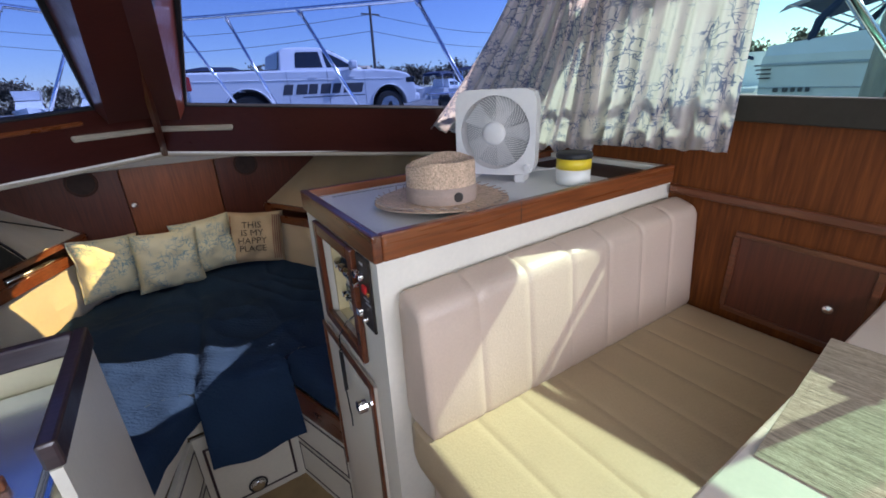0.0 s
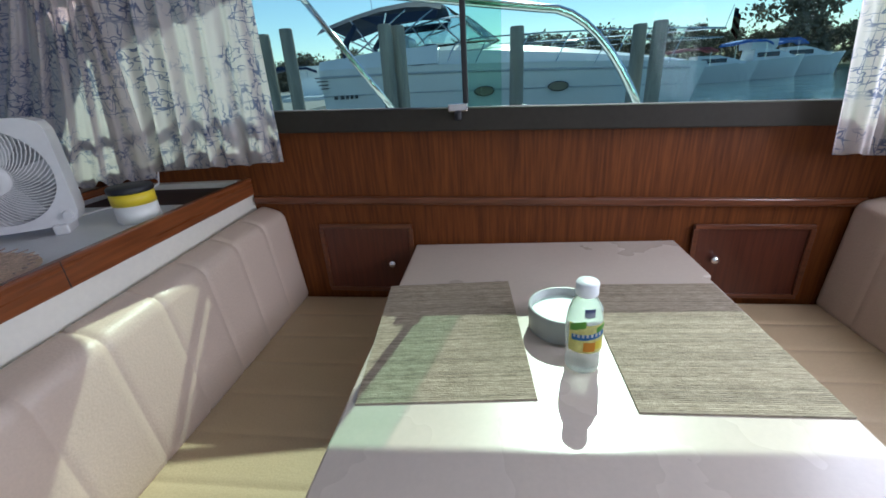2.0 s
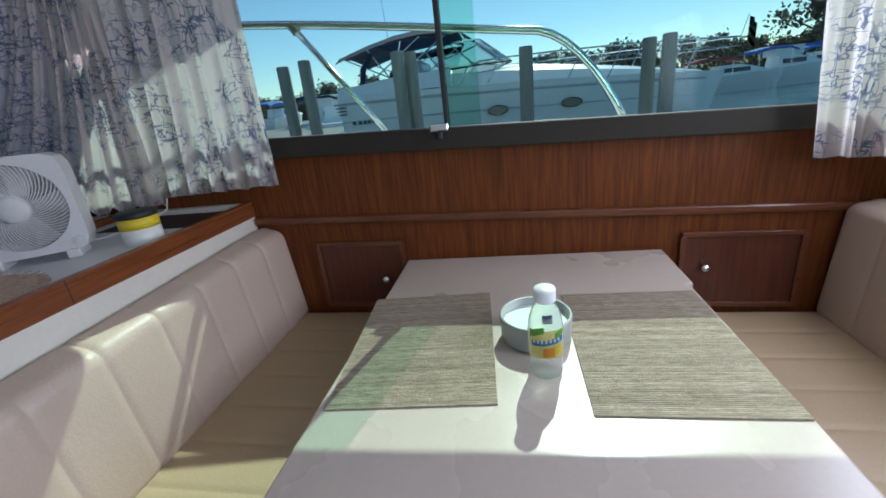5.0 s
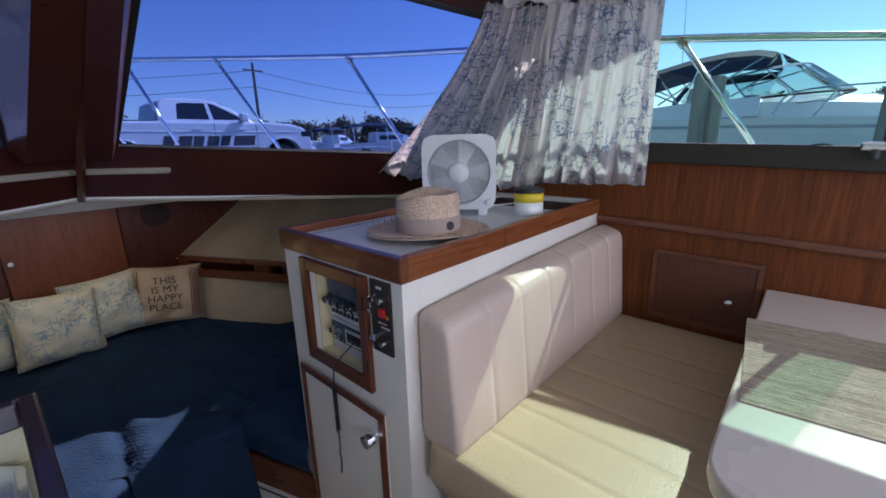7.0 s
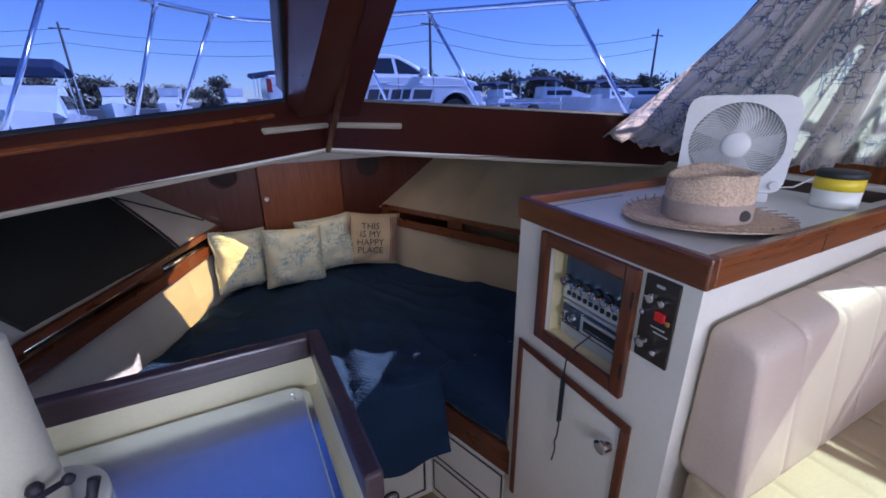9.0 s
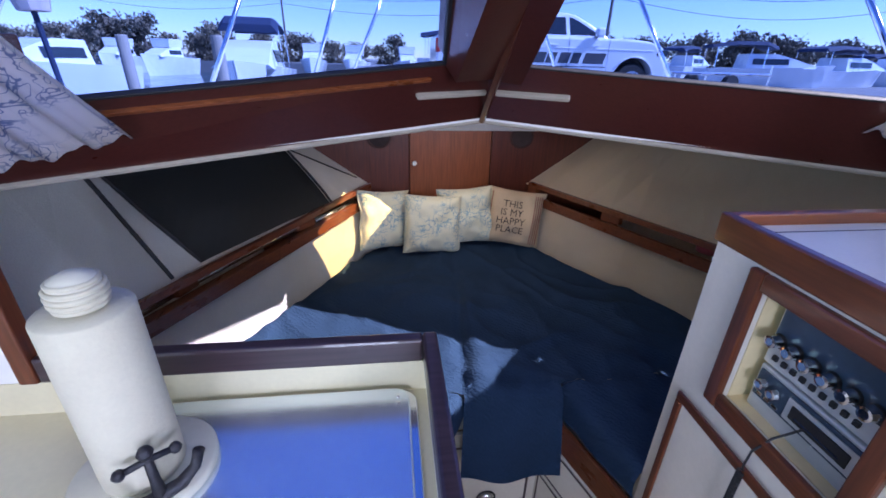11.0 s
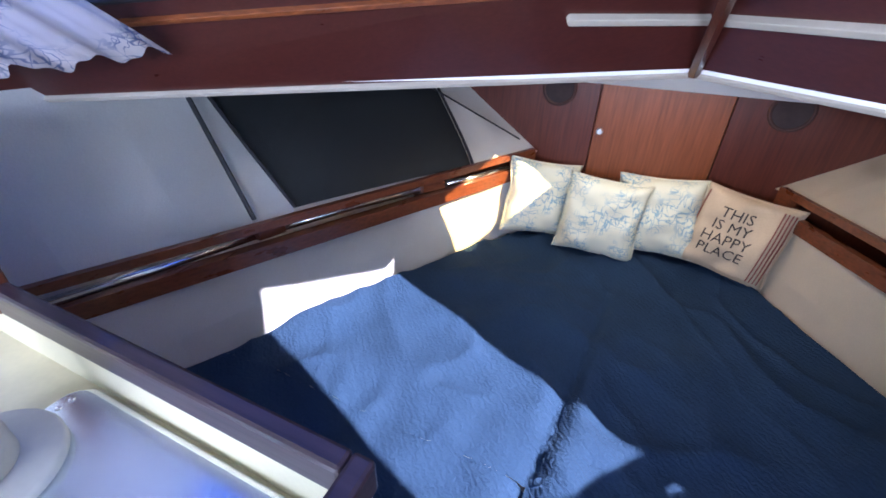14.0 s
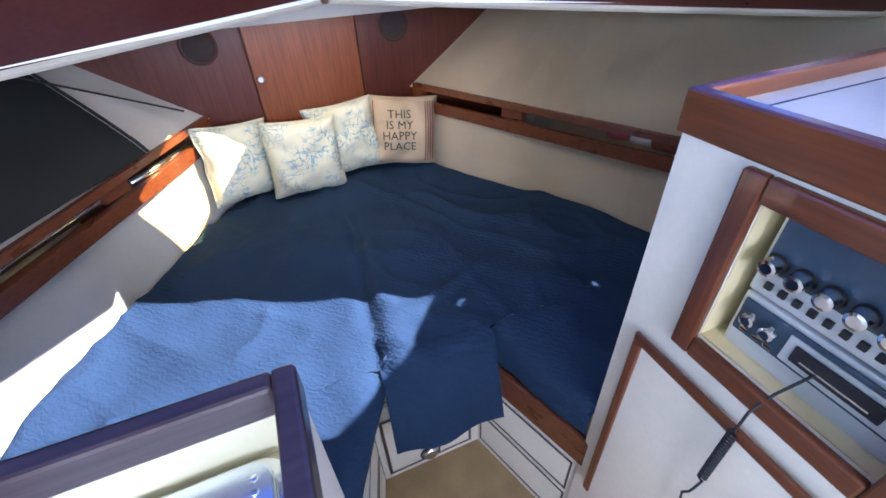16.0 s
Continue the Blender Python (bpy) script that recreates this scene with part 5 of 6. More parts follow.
# red and white bundle on the starboard shelf
M_REDC, M_WHC = mat("red_cloth", (0.28, 0.06, 0.07), 0.9, 0, 0.1), mat("white_cloth", (0.75, 0.73, 0.72), 0.9, 0, 0.05)
fl = tagged(empty("rolled_flag"), "red and white striped rolled cloth on a berth shelf", "cloth")
for k in range(9):
    y = 2.06 - 0.075 * k
    g = lambda yy: (hull_row(yy)[1][0] + 0.05, yy, 0.995)
    part("band", tube([g(y), g(y - 0.02), g(y - 0.05), g(y - 0.072)], [0.020, 0.025, 0.024, 0.020], 10), M_REDC if k % 2 == 0 else M_WHC, fl, "", True)

# ---- galley ----
gal = tagged(empty("galley_unit"), "cream laminate galley counter with a dark wood fiddle rail", "galley counter")
M_INNER = mat("galley_cream", (0.70, 0.63, 0.42), 0.4, 0, 0.04, 5, 90, 0.02)
part("side_panel", box(-0.286, -0.268, 0.80, 1.240, 0.0, 1.150), M_CREAM, gal)
part("front_panel", box(-1.39, -0.286, 1.222, 1.240, 0.0, 1.150), M_INNER, gal)
part("worktop", box(-1.39, -0.286, 0.40, 1.222, 1.050, 1.075), M_INNER, gal)
part("fiddle", box(-0.292, -0.262, 0.80, 1.248, 1.150, 1.205, 0.006), M_DARKTRIM, gal, "dark wood fiddle rail")
part("fiddle", box(-1.005, -0.292, 1.218, 1.248, 1.150, 1.205, 0.006), M_DARKTRIM, gal, "dark wood fiddle rail")
part("lid_handle", box(-0.62, -0.368, 0.868, 0.886, 1.0975, 1.122, 0.004), M_TEAK_TRIM, gal, "small teak bar")
part("end_panel", box(-1.39, -0.286, 0.40, 0.418, 0.0, 1.05), M_CREAM, gal)
part("side_panel", box(-0.286, -0.270, 0.40, 0.798, 0.0, 1.07), M_CREAM, gal)


def plate(x0, x1, y0, y1, z0, z1, r):
    return slab([(x + (x0 + x1) / 2, y + (y0 + y1) / 2, z0) for x, y in round_rect(x1 - x0, y1 - y0, r)], z1 - z0, (0, 0, 1), 0.003)


# steel tinted blue, so the sky's reflection is partly in the base colour
M_LID = mat("sky_tinted_stainless_lid", (0.80, 0.87, 0.95), 0.22, 0.9, 0.04, 4, 120, 0.01)
lidp = part("stove_lid", plate(-0.795, -0.322, 0.70, 1.206, 1.084, 1.097, 0.03), M_LID, gal, "stainless stove lid reflecting the sky")
sub("lid_rim", plate(-0.81, -0.306, 0.69, 1.216, 1.0755, 1.084, 0.04), M_STEEL, lidp)
for x, y in ((-0.345, 1.182), (-0.345, 1.164), (-0.775, 1.182), (-0.775, 1.164)):
    sub("rivet", lathe([(0.005, 0), (0.004, 0.002), (0, 0.0025)], 10, (x, y, 1.097)), M_CHROME, lidp)
# paper towel holder
pt = tagged(empty("paper_towel_holder", (-0.748, 1.052, 1.097)), "white wooden paper towel holder with a dark iron anchor", "towel holder")
M_CREAMW = mat("cream_painted_wood", (0.64, 0.60, 0.48), 0.55, 0, 0.05)
M_PAPER = mat("paper_towel", (0.60, 0.55, 0.42), 0.95, 0, 0.04, 12, 140, 0.10)
M_IRON = mat("dark_cast_iron", (0.035, 0.033, 0.040), 0.5, 0.5, 0.2, 20, 120, 0.3)
part("base", lathe([(0.098, 0), (0.102, 0.004), (0.102, 0.014), (0.098, 0.018), (0, 0.018)], 48), M_CREAMW, pt, "", True)
part("paper_roll", lathe([(0.020, 0.019), (0.055, 0.019), (0.0565, 0.022), (0.0565, 0.310), (0.055, 0.313), (0.020, 0.313)], 48), M_PAPER, pt, "", True)
part("rod", lathe([(0.009, 0.018), (0.009, 0.315)], 14), M_CREAMW, pt)
kn = part("finial", lathe([(0.014, 0.312), (0.024, 0.315), (0.030, 0.325), (0.031, 0.342), (0.026, 0.358), (0.012, 0.366), (0, 0.367)], 28), M_CREAMW, pt, "rope-wrapped finial", True)
for k in range(5):
    r, z = (0.028, 0.0305, 0.0312, 0.0305, 0.0265)[k], 0.321 + 0.0085 * k
    sub("rope_turn", tube([(r * math.cos(q * math.pi / 12), r * math.sin(q * math.pi / 12), z) for q in range(24)], 0.0036, 6, None, True), M_PAPER, kn, "", True)
ax, ay = 0.052, -0.060
dx, dy = 0.80, 0.60
A = lambda s, z: (ax + dx * s, ay + dy * s, 0.018 + z)
an = part("anchor", tube([A(0, 0.008), A(0, 0.04), A(0, 0.085)], [0.010, 0.007, 0.006], 10), M_IRON, pt, "dark iron anchor", True)
sub("fluke_arc", tube([A(-0.058, 0.040), A(-0.050, 0.018), A(-0.028, 0.006), A(0, 0.004), A(0.028, 0.008), A(0.050, 0.026), A(0.060, 0.052)], [0.010, 0.008, 0.0105, 0.012, 0.0105, 0.008, 0.009], 10), M_IRON, an, "", True)
sub("stock", tube([A(-0.032, 0.078), A(0, 0.080), A(0.032, 0.078)], 0.005, 8), M_IRON, an, "", True)
for s, z, r in ((-0.034, 0.078, 0.009), (0.034, 0.078, 0.009), (0, 0.094, 0.011)):
    sub("ball", lathe([(0.001, -r), (r * 0.7, -r * 0.7), (r, 0), (r * 0.7, r * 0.7), (0.001, r)], 12, A(s, z)), M_IRON, an, "", True)

# partial bulkhead at the galley's fore end
pb = structure(obj("wall_galley", box(-1.398, -1.038, 1.224, 1.242, 1.075, 1.44), M_WHITE), "white partial bulkhead beside the galley")
part("post", box(-1.038, -1.006, 1.216, 1.250, 1.15, 1.46, 0.004), M_TEAKV, pb, "teak edge post")

# ---- own bow rail ----
RAIL = [(1.72, -0.40, 1.915), (1.665, 0.555, 2.05), (1.55, 1.45, 2.13), (1.36, 2.26, 2.19), (0.98, 3.19, 2.26), (0.62, 3.85, 2.30), (0.30, 4.20, 2.31)]
br = tagged(empty("bow_rail"), "polished stainless bow rail with raked stanchions on a foredeck", "rail")


def smooth_path(pts, n=6):
    pts = [Vector(p) for p in pts]
    ext = [pts[0] * 2 - pts[1]] + pts + [pts[-1] * 2 - pts[-2]]
    res = []
    for k in range(1, len(ext) - 2):
        a, b, c, d = ext[k - 1:k + 3]
        for q in range(n):
            t = q / n
            res.append(0.5 * ((2 * b) + (c - a) * t + (2 * a - 5 * b + 4 * c - d) * t * t + (3 * b - a - 3 * c + d) * t ** 3))
    return res + [pts[-1]]


for sx in (1, -1):
    flipx = lambda p: Vector((p[0] * sx, p[1], p[2]))
    path = arc((1.752, -0.68, 1.55), (1.74, -0.50, 1.93), (1.715, -0.30, 1.93), 8)[:-1] + smooth_path([(1.715, -0.30, 1.93)] + RAIL[1:])
    part("top_rail", tube([flipx(p) for p in path], 0.0145, 10), M_STEEL, br, "", True)
    for top, foot in (((1.665, 0.555, 2.05), (1.76, 0.20, 1.53)), ((1.36, 2.26, 2.19), (1.50, 1.83, 1.53)), ((0.98, 3.19, 2.26), (1.20, 2.72, 1.53)), ((0.62, 3.85, 2.30), (0.86, 3.55, 1.53)), ((0.30, 4.20, 2.31), (0.66, 3.95, 1.53))):
        s = part("stanchion", tube([flipx(foot), flipx(top)], 0.0115, 10), M_STEEL, br, "", True)
        sub("collar", tube([flipx(Vector(top) + (Vector(foot) - Vector(top)).normalized() * 0.035), flipx(top)], 0.018, 10), M_STEEL, s)
part("pulpit_bar", tube(smooth_path([(0.30, 4.20, 2.31), (0.12, 4.33, 2.31), (-0.12, 4.33, 2.31), (-0.30, 4.20, 2.31)]), 0.0145, 10), M_STEEL, br, "", True)

# ---- ground, water, quay ----
M_WATER = mat("harbour_water", (0.035, 0.09, 0.12), 0.12, 0, 0.15, 0.5, 3.0, 0.3, spec=0.6)
structure(obj("water", box(-900, 900, -900, 900, -0.9, -0.45), M_WATER), "calm harbour water")
M_QUAY = mat("quay_gravel", (0.20, 0.195, 0.19), 0.9, 0, 0.1, 0.4, 20, 0.3)
GND = 0.90
structure(obj("ground", slab([(-3.5, 6.2, -0.9), (9.0, 6.2, -0.9), (60, 10, -0.9), (300, 14, -0.9), (300, 500, -0.9), (-300, 500, -0.9), (-300, 62, -0.9), (-4.0, 62, -0.9), (-3.5, 20, -0.9)], GND + 0.9, (0, 0, 1)), M_QUAY), "pale gravel quay along the harbour")
structure(obj("pavement", box(-14, -3.5, 6.2, 9.2, 0.45, 0.88), mat("concrete_walk", (0.40, 0.39, 0.38), 0.9, 0, 0.08, 1.5, 30, 0.2)), "concrete dock walkway")

# ---- pickup truck ----
M_CARW = mat("white_car_paint", (0.80, 0.81, 0.83), 0.25, 0, 0.02, 2, 60, 0, coat=0.5)
M_CARGLASS = mat("dark_car_glass", (0.02, 0.025, 0.03), 0.06, 0, 0.1, 3, 40, 0, spec=0.8)
M_TYRE = mat("black_tyre", (0.02, 0.02, 0.02), 0.85, 0, 0.1)
M_DECAL = plain("dark_grey_decal", (0.06, 0.06, 0.07), 0.5)


def side_shape(pts, y0, y1, inset=None, bevel=0.03):
    """A body side outline in (x, z), made wide along y."""
    return slab([(x, y0, z) for x, z in pts], y1 - y0, (0, 1, 0), bevel)


def pickup(at_pose, label):
    k = tagged(empty("pickup_truck"), label, "truck")
    body = [(0.0, 0.64), (0.0, 1.30), (0.04, 1.345), (1.97, 1.365), (4.10, 1.365), (4.35, 1.375), (5.00, 1.335), (5.34, 1.26), (5.52, 1.10), (5.60, 0.80), (5.58, 0.52), (5.36, 0.46)]
    arch = [(4.75 + 0.53 * math.cos(a), 0.46 + 0.53 * math.sin(a)) for a in [math.pi * q / 12 for q in range(13)]]
    arch2 = [(1.18 + 0.53 * math.cos(a), 0.46 + 0.53 * math.sin(a)) for a in [math.pi * q / 12 for q in range(13)]]
    part("body", side_shape(body + arch + [(4.18, 0.42), (1.75, 0.42)] + arch2 + [(0.60, 0.46), (0.04, 0.50)], -0.98, 0.98, None, 0.045), M_CARW, k)
    hw = lambda z: 0.88 * (1 - 0.17 * max(0.0, z - 1.36) / 0.52)
    cabp = [(1.98, 1.34), (2.07, 1.78), (2.20, 1.865), (2.60, 1.885), (3.00, 1.88), (3.26, 1.835), (3.62, 1.66), (4.14, 1.34)]
    cb = side_shape(cabp, -0.88, 0.88, None, 0.035)
    for v in cb.verts:
        v.co.y *= hw(v.co.z) / 0.88
    c = part("cab", cb, M_CARW, k)
    for poly in ([(2.36, 1.42), (2.42, 1.74), (2.48, 1.775), (3.00, 1.785), (3.04, 1.42)], [(3.13, 1.42), (3.09, 1.785), (3.20, 1.765), (3.50, 1.62), (3.86, 1.42)]):
        sub("side_window", slab([(x, -hw(z) - 0.004, z) for x, z in poly], 0.012, (0, 1, 0)), M_CARGLASS, c, "dark tinted window")
    sub("windscreen", slab([(3.31, -0.68, 1.82), (3.31, 0.68, 1.82), (4.12, 0.78, 1.375), (4.12, -0.78, 1.375)], 0.012, (1, 0, 1.6)), M_CARGLASS, c)
    sub("rear_window", slab([(1.985, -0.74, 1.40), (1.985, 0.74, 1.40), (2.06, 0.68, 1.77), (2.06, -0.68, 1.77)], 0.012, (-1, 0, 0.2)), M_CARGLASS, c)
    part("bed_cover", box(0.08, 1.94, -0.90, 0.90, 1.350, 1.385, 0.01), M_TYRE, k, "black bed cover")
    for x in (1.18, 4.75):
        for y in (-0.84, 0.84):
            w = part("wheel", tube([(x, y - 0.13, 0.42), (x, y - 0.11, 0.42), (x, y + 0.11, 0.42), (x, y + 0.13, 0.42)], [0.38, 0.42, 0.42, 0.38], 28), M_TYRE, k)
            rim = sub("rim", tube([(x, y - 0.128, 0.42), (x, y - 0.133, 0.42), (x, y + 0.135, 0.42)], [0.06, 0.27, 0.27], 20), M_STEEL, w, "alloy rim")
        part("arch_lip", tube([(x + 0.535 * math.cos(math.pi * q / 16), -0.985, 0.46 + 0.535 * math.sin(math.pi * q / 16)) for q in range(17)], 0.020, 6), M_CARW, k, "", True)
        part("arch_liner", box(x - 0.48, x + 0.48, -0.70, 0.70, 0.40, 0.93), M_TYRE, k, "dark wheel well")
    part("front_bumper", box(5.40, 5.72, -0.96, 0.96, 0.50, 0.74, 0.06), M_CARW, k)
    part("rear_bumper", box(-0.16, 0.02, -0.94, 0.94, 0.52, 0.70, 0.03), M_STEEL, k, "steel rear bumper")
    part("grille", box(5.52, 5.63, -0.68, 0.68, 0.78, 1.10, 0.02), M_TYRE, k)
    part("headlight", box(5.26, 5.56, -0.985, -0.72, 1.00, 1.17, 0.03), M_CARGLASS, k)
    part("hood_vent", box(4.42, 4.74, -0.9, -0.885, 1.300, 1.322, 0.004), M_DECAL, k)
    part("tail_light", box(-0.012, 0.10, -0.992, -0.86, 0.98, 1.27, 0.02), mat("red_lamp_lens", (0.45, 0.02, 0.02), 0.2, 0, 0.05), k, "red tail light")
    mr = part("mirror", box(3.66, 3.84, -1.17, -0.99, 1.38, 1.57, 0.04), M_CARW, k)
    sub("mirror_arm", box(3.72, 3.80, -0.99, -0.86, 1.38, 1.43, 0.01), M_DECAL, mr)
    for x in (2.62, 3.60):
        part("door_handle", box(x, x + 0.20, -1.002, -0.982, 1.185, 1.225, 0.008), M_CARW, k)
    for x in (2.10, 3.08, 4.06):
        part("door_gap", box(x, x + 0.010, -0.9835, -0.980, 0.50, 1.35), M_DECAL, k)
    part("body_crease", tube([(0.1, -0.981, 1.16), (5.2, -0.981, 1.13)], 0.012, 6), M_CARW, k)
    # slanted dark trade sign on the doors, with a short second line
    sg = part("door_decal", slab([(2.42, -0.985, 0.745), (4.03, -0.985, 0.745), (4.04, -0.985, 0.765), (2.43, -0.985, 0.765)], 0.002, (0, 1, 0)), M_DECAL, k, "dark slanted trade sign")
    for q, w in enumerate((0.22, 0.27, 0.22, 0.25, 0.21, 0.30, 0.21)):
        x = 1.95 + q * 0.300
        at_z = lambda f, z: (x + f * w + (z - 0.82) * 0.30, -0.985, z)
        sub("sign_block", slab([at_z(0.0, 0.82), at_z(1.0, 0.82), at_z(1.0, 1.05), at_z(0.0, 1.05)], 0.002, (0, 1, 0)), M_DECAL, sg)
    k.matrix_world = at_pose
    return k


pickup(pose(0.72, 11.8, GND, 0, 0, -1.0), "white four-door pickup truck with dark door signs parked on a quay")

# ---- the cruiser alongside ----
M_GEL = mat("white_gelcoat", (0.74, 0.77, 0.80), 0.25, 0, 0.03, 1.2, 40, 0, coat=0.4)
M_NAVYC = mat("navy_canvas", (0.015, 0.03, 0.075), 0.85, 0, 0.15, 6, 120, 0.2)
M_GREYB = mat("grey_stripe", (0.42, 0.46, 0.50), 0.4, 0, 0.05)
M_CLEARV = glass("clear_vinyl_screen", (0.62, 0.72, 0.76), 0.05)


def hull_loft(length, beam, z_sheer, z_bow, n=16, keel=-0.6):
    """A motorboat hull: stern at y = 0, bow at y = -length."""
    rings = []
    for k in range(n + 1):
        f = k / n
        w = beam / 2 * (1 - max(0, (f - 0.35) / 0.65) ** 2.2)
        zs = z_sheer + (z_bow - z_sheer) * f ** 1.6
        y = -length * f
        fl = 0.75 - 0.45 * f
        yk = y + 0.9 * max(0, f - 0.6) ** 1.2 * 2.2
        w = max(w, 0.03)
        rings.append([(-w, y, zs), (-w * (0.5 + fl * 0.5), (y + yk) / 2, 0.4 * zs), (-w * fl * 0.9, yk, keel), (w * fl * 0.9, yk, keel), (w * (0.5 + fl * 0.5), (y + yk) / 2, 0.4 * zs), (w, y, zs)])
    return rings


cr = tagged(empty("motor_cruiser"), "white motor cruiser with navy canvas top moored alongside", "boat")
HL, HB = 8.2, 2.7
rings = hull_loft(HL, HB, 2.06, 1.74, 20)
part("hull", loft(rings), M_GEL, cr, "", False)
for o, w_ in ((0.12, 0.030), (0.42, 0.016), (0.75, 0.016)):
    for e in (0, 5):
        pts = [Vector(r[e]).lerp(Vector(r[1 if e == 0 else 4]), o) for r in rings[:-1]]
        part("rub_stripe", tube(pts, w_, 6), M_GREYB, cr)
cabin = []
for k in range(13):
    f = k / 12
    y = -2.2 - 5.5 * f
    w = 1.16 * (1 - 0.86 * f ** 1.7)
    base = 2.05 - 0.32 * min(1.0, -y / HL) ** 1.6
    h = 0.40 * (1 - f ** 1.5) + 0.04
    cabin.append([(-w, y, base), (-w * 0.90, y, base + h * 0.65), (-w * 0.55, y, base + h), (w * 0.55, y, base + h), (w * 0.90, y, base + h * 0.65), (w, y, base)])
part("trunk_cabin", loft(cabin), M_GEL, cr)
for y in (-4.3, -5.2):
    part("deck_hatch", box(-0.25, 0.25, y - 0.25, y + 0.25, 2.36 + 0.12 * (y + 4.3), 2.44 + 0.12 * (y + 4.3), 0.02), M_CARGLASS, cr)
screen_foot = [(-1.18, -2.3, 2.34), (-1.10, -3.0, 2.38), (-0.6, -3.55, 2.42), (0, -3.75, 2.45), (0.6, -3.55, 2.42), (1.10, -3.0, 2.38), (1.18, -2.3, 2.34)]
screen_head = [(-1.10, -2.0, 2.74), (-1.0, -2.5, 2.84), (-0.55, -2.95, 2.92), (0, -3.1, 2.95), (0.55, -2.95, 2.92), (1.0, -2.5, 2.84), (1.10, -2.0, 2.74)]
part("windscreen", loft([screen_foot, screen_head], False, False), M_CLEARV, cr, "raked clear windscreen")
for p, q in zip(screen_foot, screen_head):
    part("windscreen_bar", tube([p, q], 0.016, 6), M_STEEL, cr)
part("windscreen_rail", tube(smooth_path(screen_head), 0.018, 6), M_STEEL, cr)
part("windscreen_foot", tube(smooth_path(screen_foot), 0.020, 6), M_FRAME, cr)
part("coaming", loft([[(s * 1.30, 0.0, 2.04) for s in (-1, 1)] + [(s * 1.22, 0.0, 2.22) for s in (1, -1)], [(s * 1.33, -1.3, 2.04) for s in (-1, 1)] + [(s * 1.22, -1.3, 2.34) for s in (1, -1)], [(s * 1.31, -2.5, 2.04) for s in (-1, 1)] + [(s * 1.18, -2.5, 2.38) for s in (1, -1)]]), M_GEL, cr)
TOP = ((0.0, 2.86), (-0.20, 2.92), (-0.70, 3.05), (-1.30, 3.17), (-1.90, 3.22), (-2.35, 3.20), (-2.60, 3.13))
top = []
for y, z in TOP:
    w = 1.12
    top.append([(-w, y, z - 0.13), (-w * 0.75, y, z), (0, y, z + 0.07), (w * 0.75, y, z), (w, y, z - 0.13), (w * 0.7, y, z - 0.03), (0, y, z + 0.03), (-w * 0.7, y, z - 0.03)])
part("canvas_top", loft(top), M_NAVYC, cr, "navy canvas bimini top")
for s in (-1, 1):
    part("canvas_flap", slab([(s * 1.12, -0.95, 2.98), (s * 1.13, -2.55, 3.01), (s * 1.14, -2.50, 2.86), (s * 1.14, -1.30, 2.82)], 0.012, (s, 0, 0)), M_NAVYC, cr, "navy canvas side flap")
    part("side_curtain", loft([[(s * 1.12, -2.62, 3.02), (s * 1.14, -1.35, 2.82)], [(s * 1.19, -2.30, 2.36), (s * 1.20, -1.25, 2.34)]], False, False), M_CLEARV, cr, "clear vinyl side curtain")
    for y, t, z in ((-1.2, -0.15, 2.84), (-1.2, -0.75, 2.95), (-1.3, -1.5, 3.02), (-1.35, -2.45, 3.02), (-0.85, -1.9, 3.05)):
        part("canopy_bow", tube([(s * 1.22, y, 2.34), (s * 1.13, t, z)], 0.016, 6), M_STEEL, cr)
    part("boot_canvas", tube([(s * 1.18, -0.55, 2.20), (s * 1.16, -0.62, 2.55), (s * 1.14, -0.85, 2.85)], [0.05, 0.07, 0.05], 8), M_NAVYC, cr, "rolled navy canvas")
part("front_curtain", loft([[(-1.08, -2.62, 3.02), (-0.6, -2.66, 3.13), (0.6, -2.66, 3.13), (1.08, -2.62, 3.02)], [(-1.0, -2.5, 2.85), (-0.55, -2.96, 2.93), (0.55, -2.96, 2.93), (1.0, -2.5, 2.85)]], False, False), M_CLEARV, cr)
part("helm_seat", box(-0.6, 0.6, -1.8, -1.2, 2.05, 2.66, 0.08), M_GEL, cr)
part("antenna", tube([(0.6, -0.8, 3.1), (0.62, -0.7, 5.4)], [0.014, 0.006], 6), M_STEEL, cr)
for y in (-3.42, -4.92):
    f = -y / HL
    w = HB / 2 * (1 - max(0, (f - 0.35) / 0.65) ** 2.2) - 0.055
    for s in (-1, 1):
        b = tube([(s * (w - 0.14), y, 1.46), (s * (w + 0.002), y, 1.46), (s * (w + 0.012), y, 1.46)], [0.10, 0.10, 0.085], 24)
        for v in b.verts:
            v.co.y = y + (v.co.y - y) * 2.1
        part("porthole", b, M_CARGLASS, cr, "dark oval porthole")
deck_rail = [(-1.30, -2.7, 2.06), (-1.31, -3.0, 2.40), (-1.27, -4.2, 2.44), (-1.02, -5.9, 2.42), (-0.5, -7.5, 2.38), (0, -8.45, 2.36)]
for s in (1, -1):
    part("deck_rail", tube(smooth_path([(s * x, y, z) for x, y, z in deck_rail]), 0.016, 6), M_STEEL, cr)
    part("deck_rail", tube(smooth_path([(s * x, y, z - 0.18) for x, y, z in deck_rail[1:]]), 0.007, 5), M_STEEL, cr)
for y, x, z in ((-3.5, 1.29, 2.42), (-4.3, 1.26, 2.44), (-5.1, 1.16, 2.43), (-5.9, 1.02, 2.42), (-6.7, 0.78, 2.40), (-7.5, 0.5, 2.38)):
    for s in (-1, 1):
        part("rail_post", tube([(s * x, y + 0.28, 2.02 - 0.30 * min(1, -y / HL) ** 1.6), (s * x, y, z)], 0.012, 6), M_STEEL, cr)
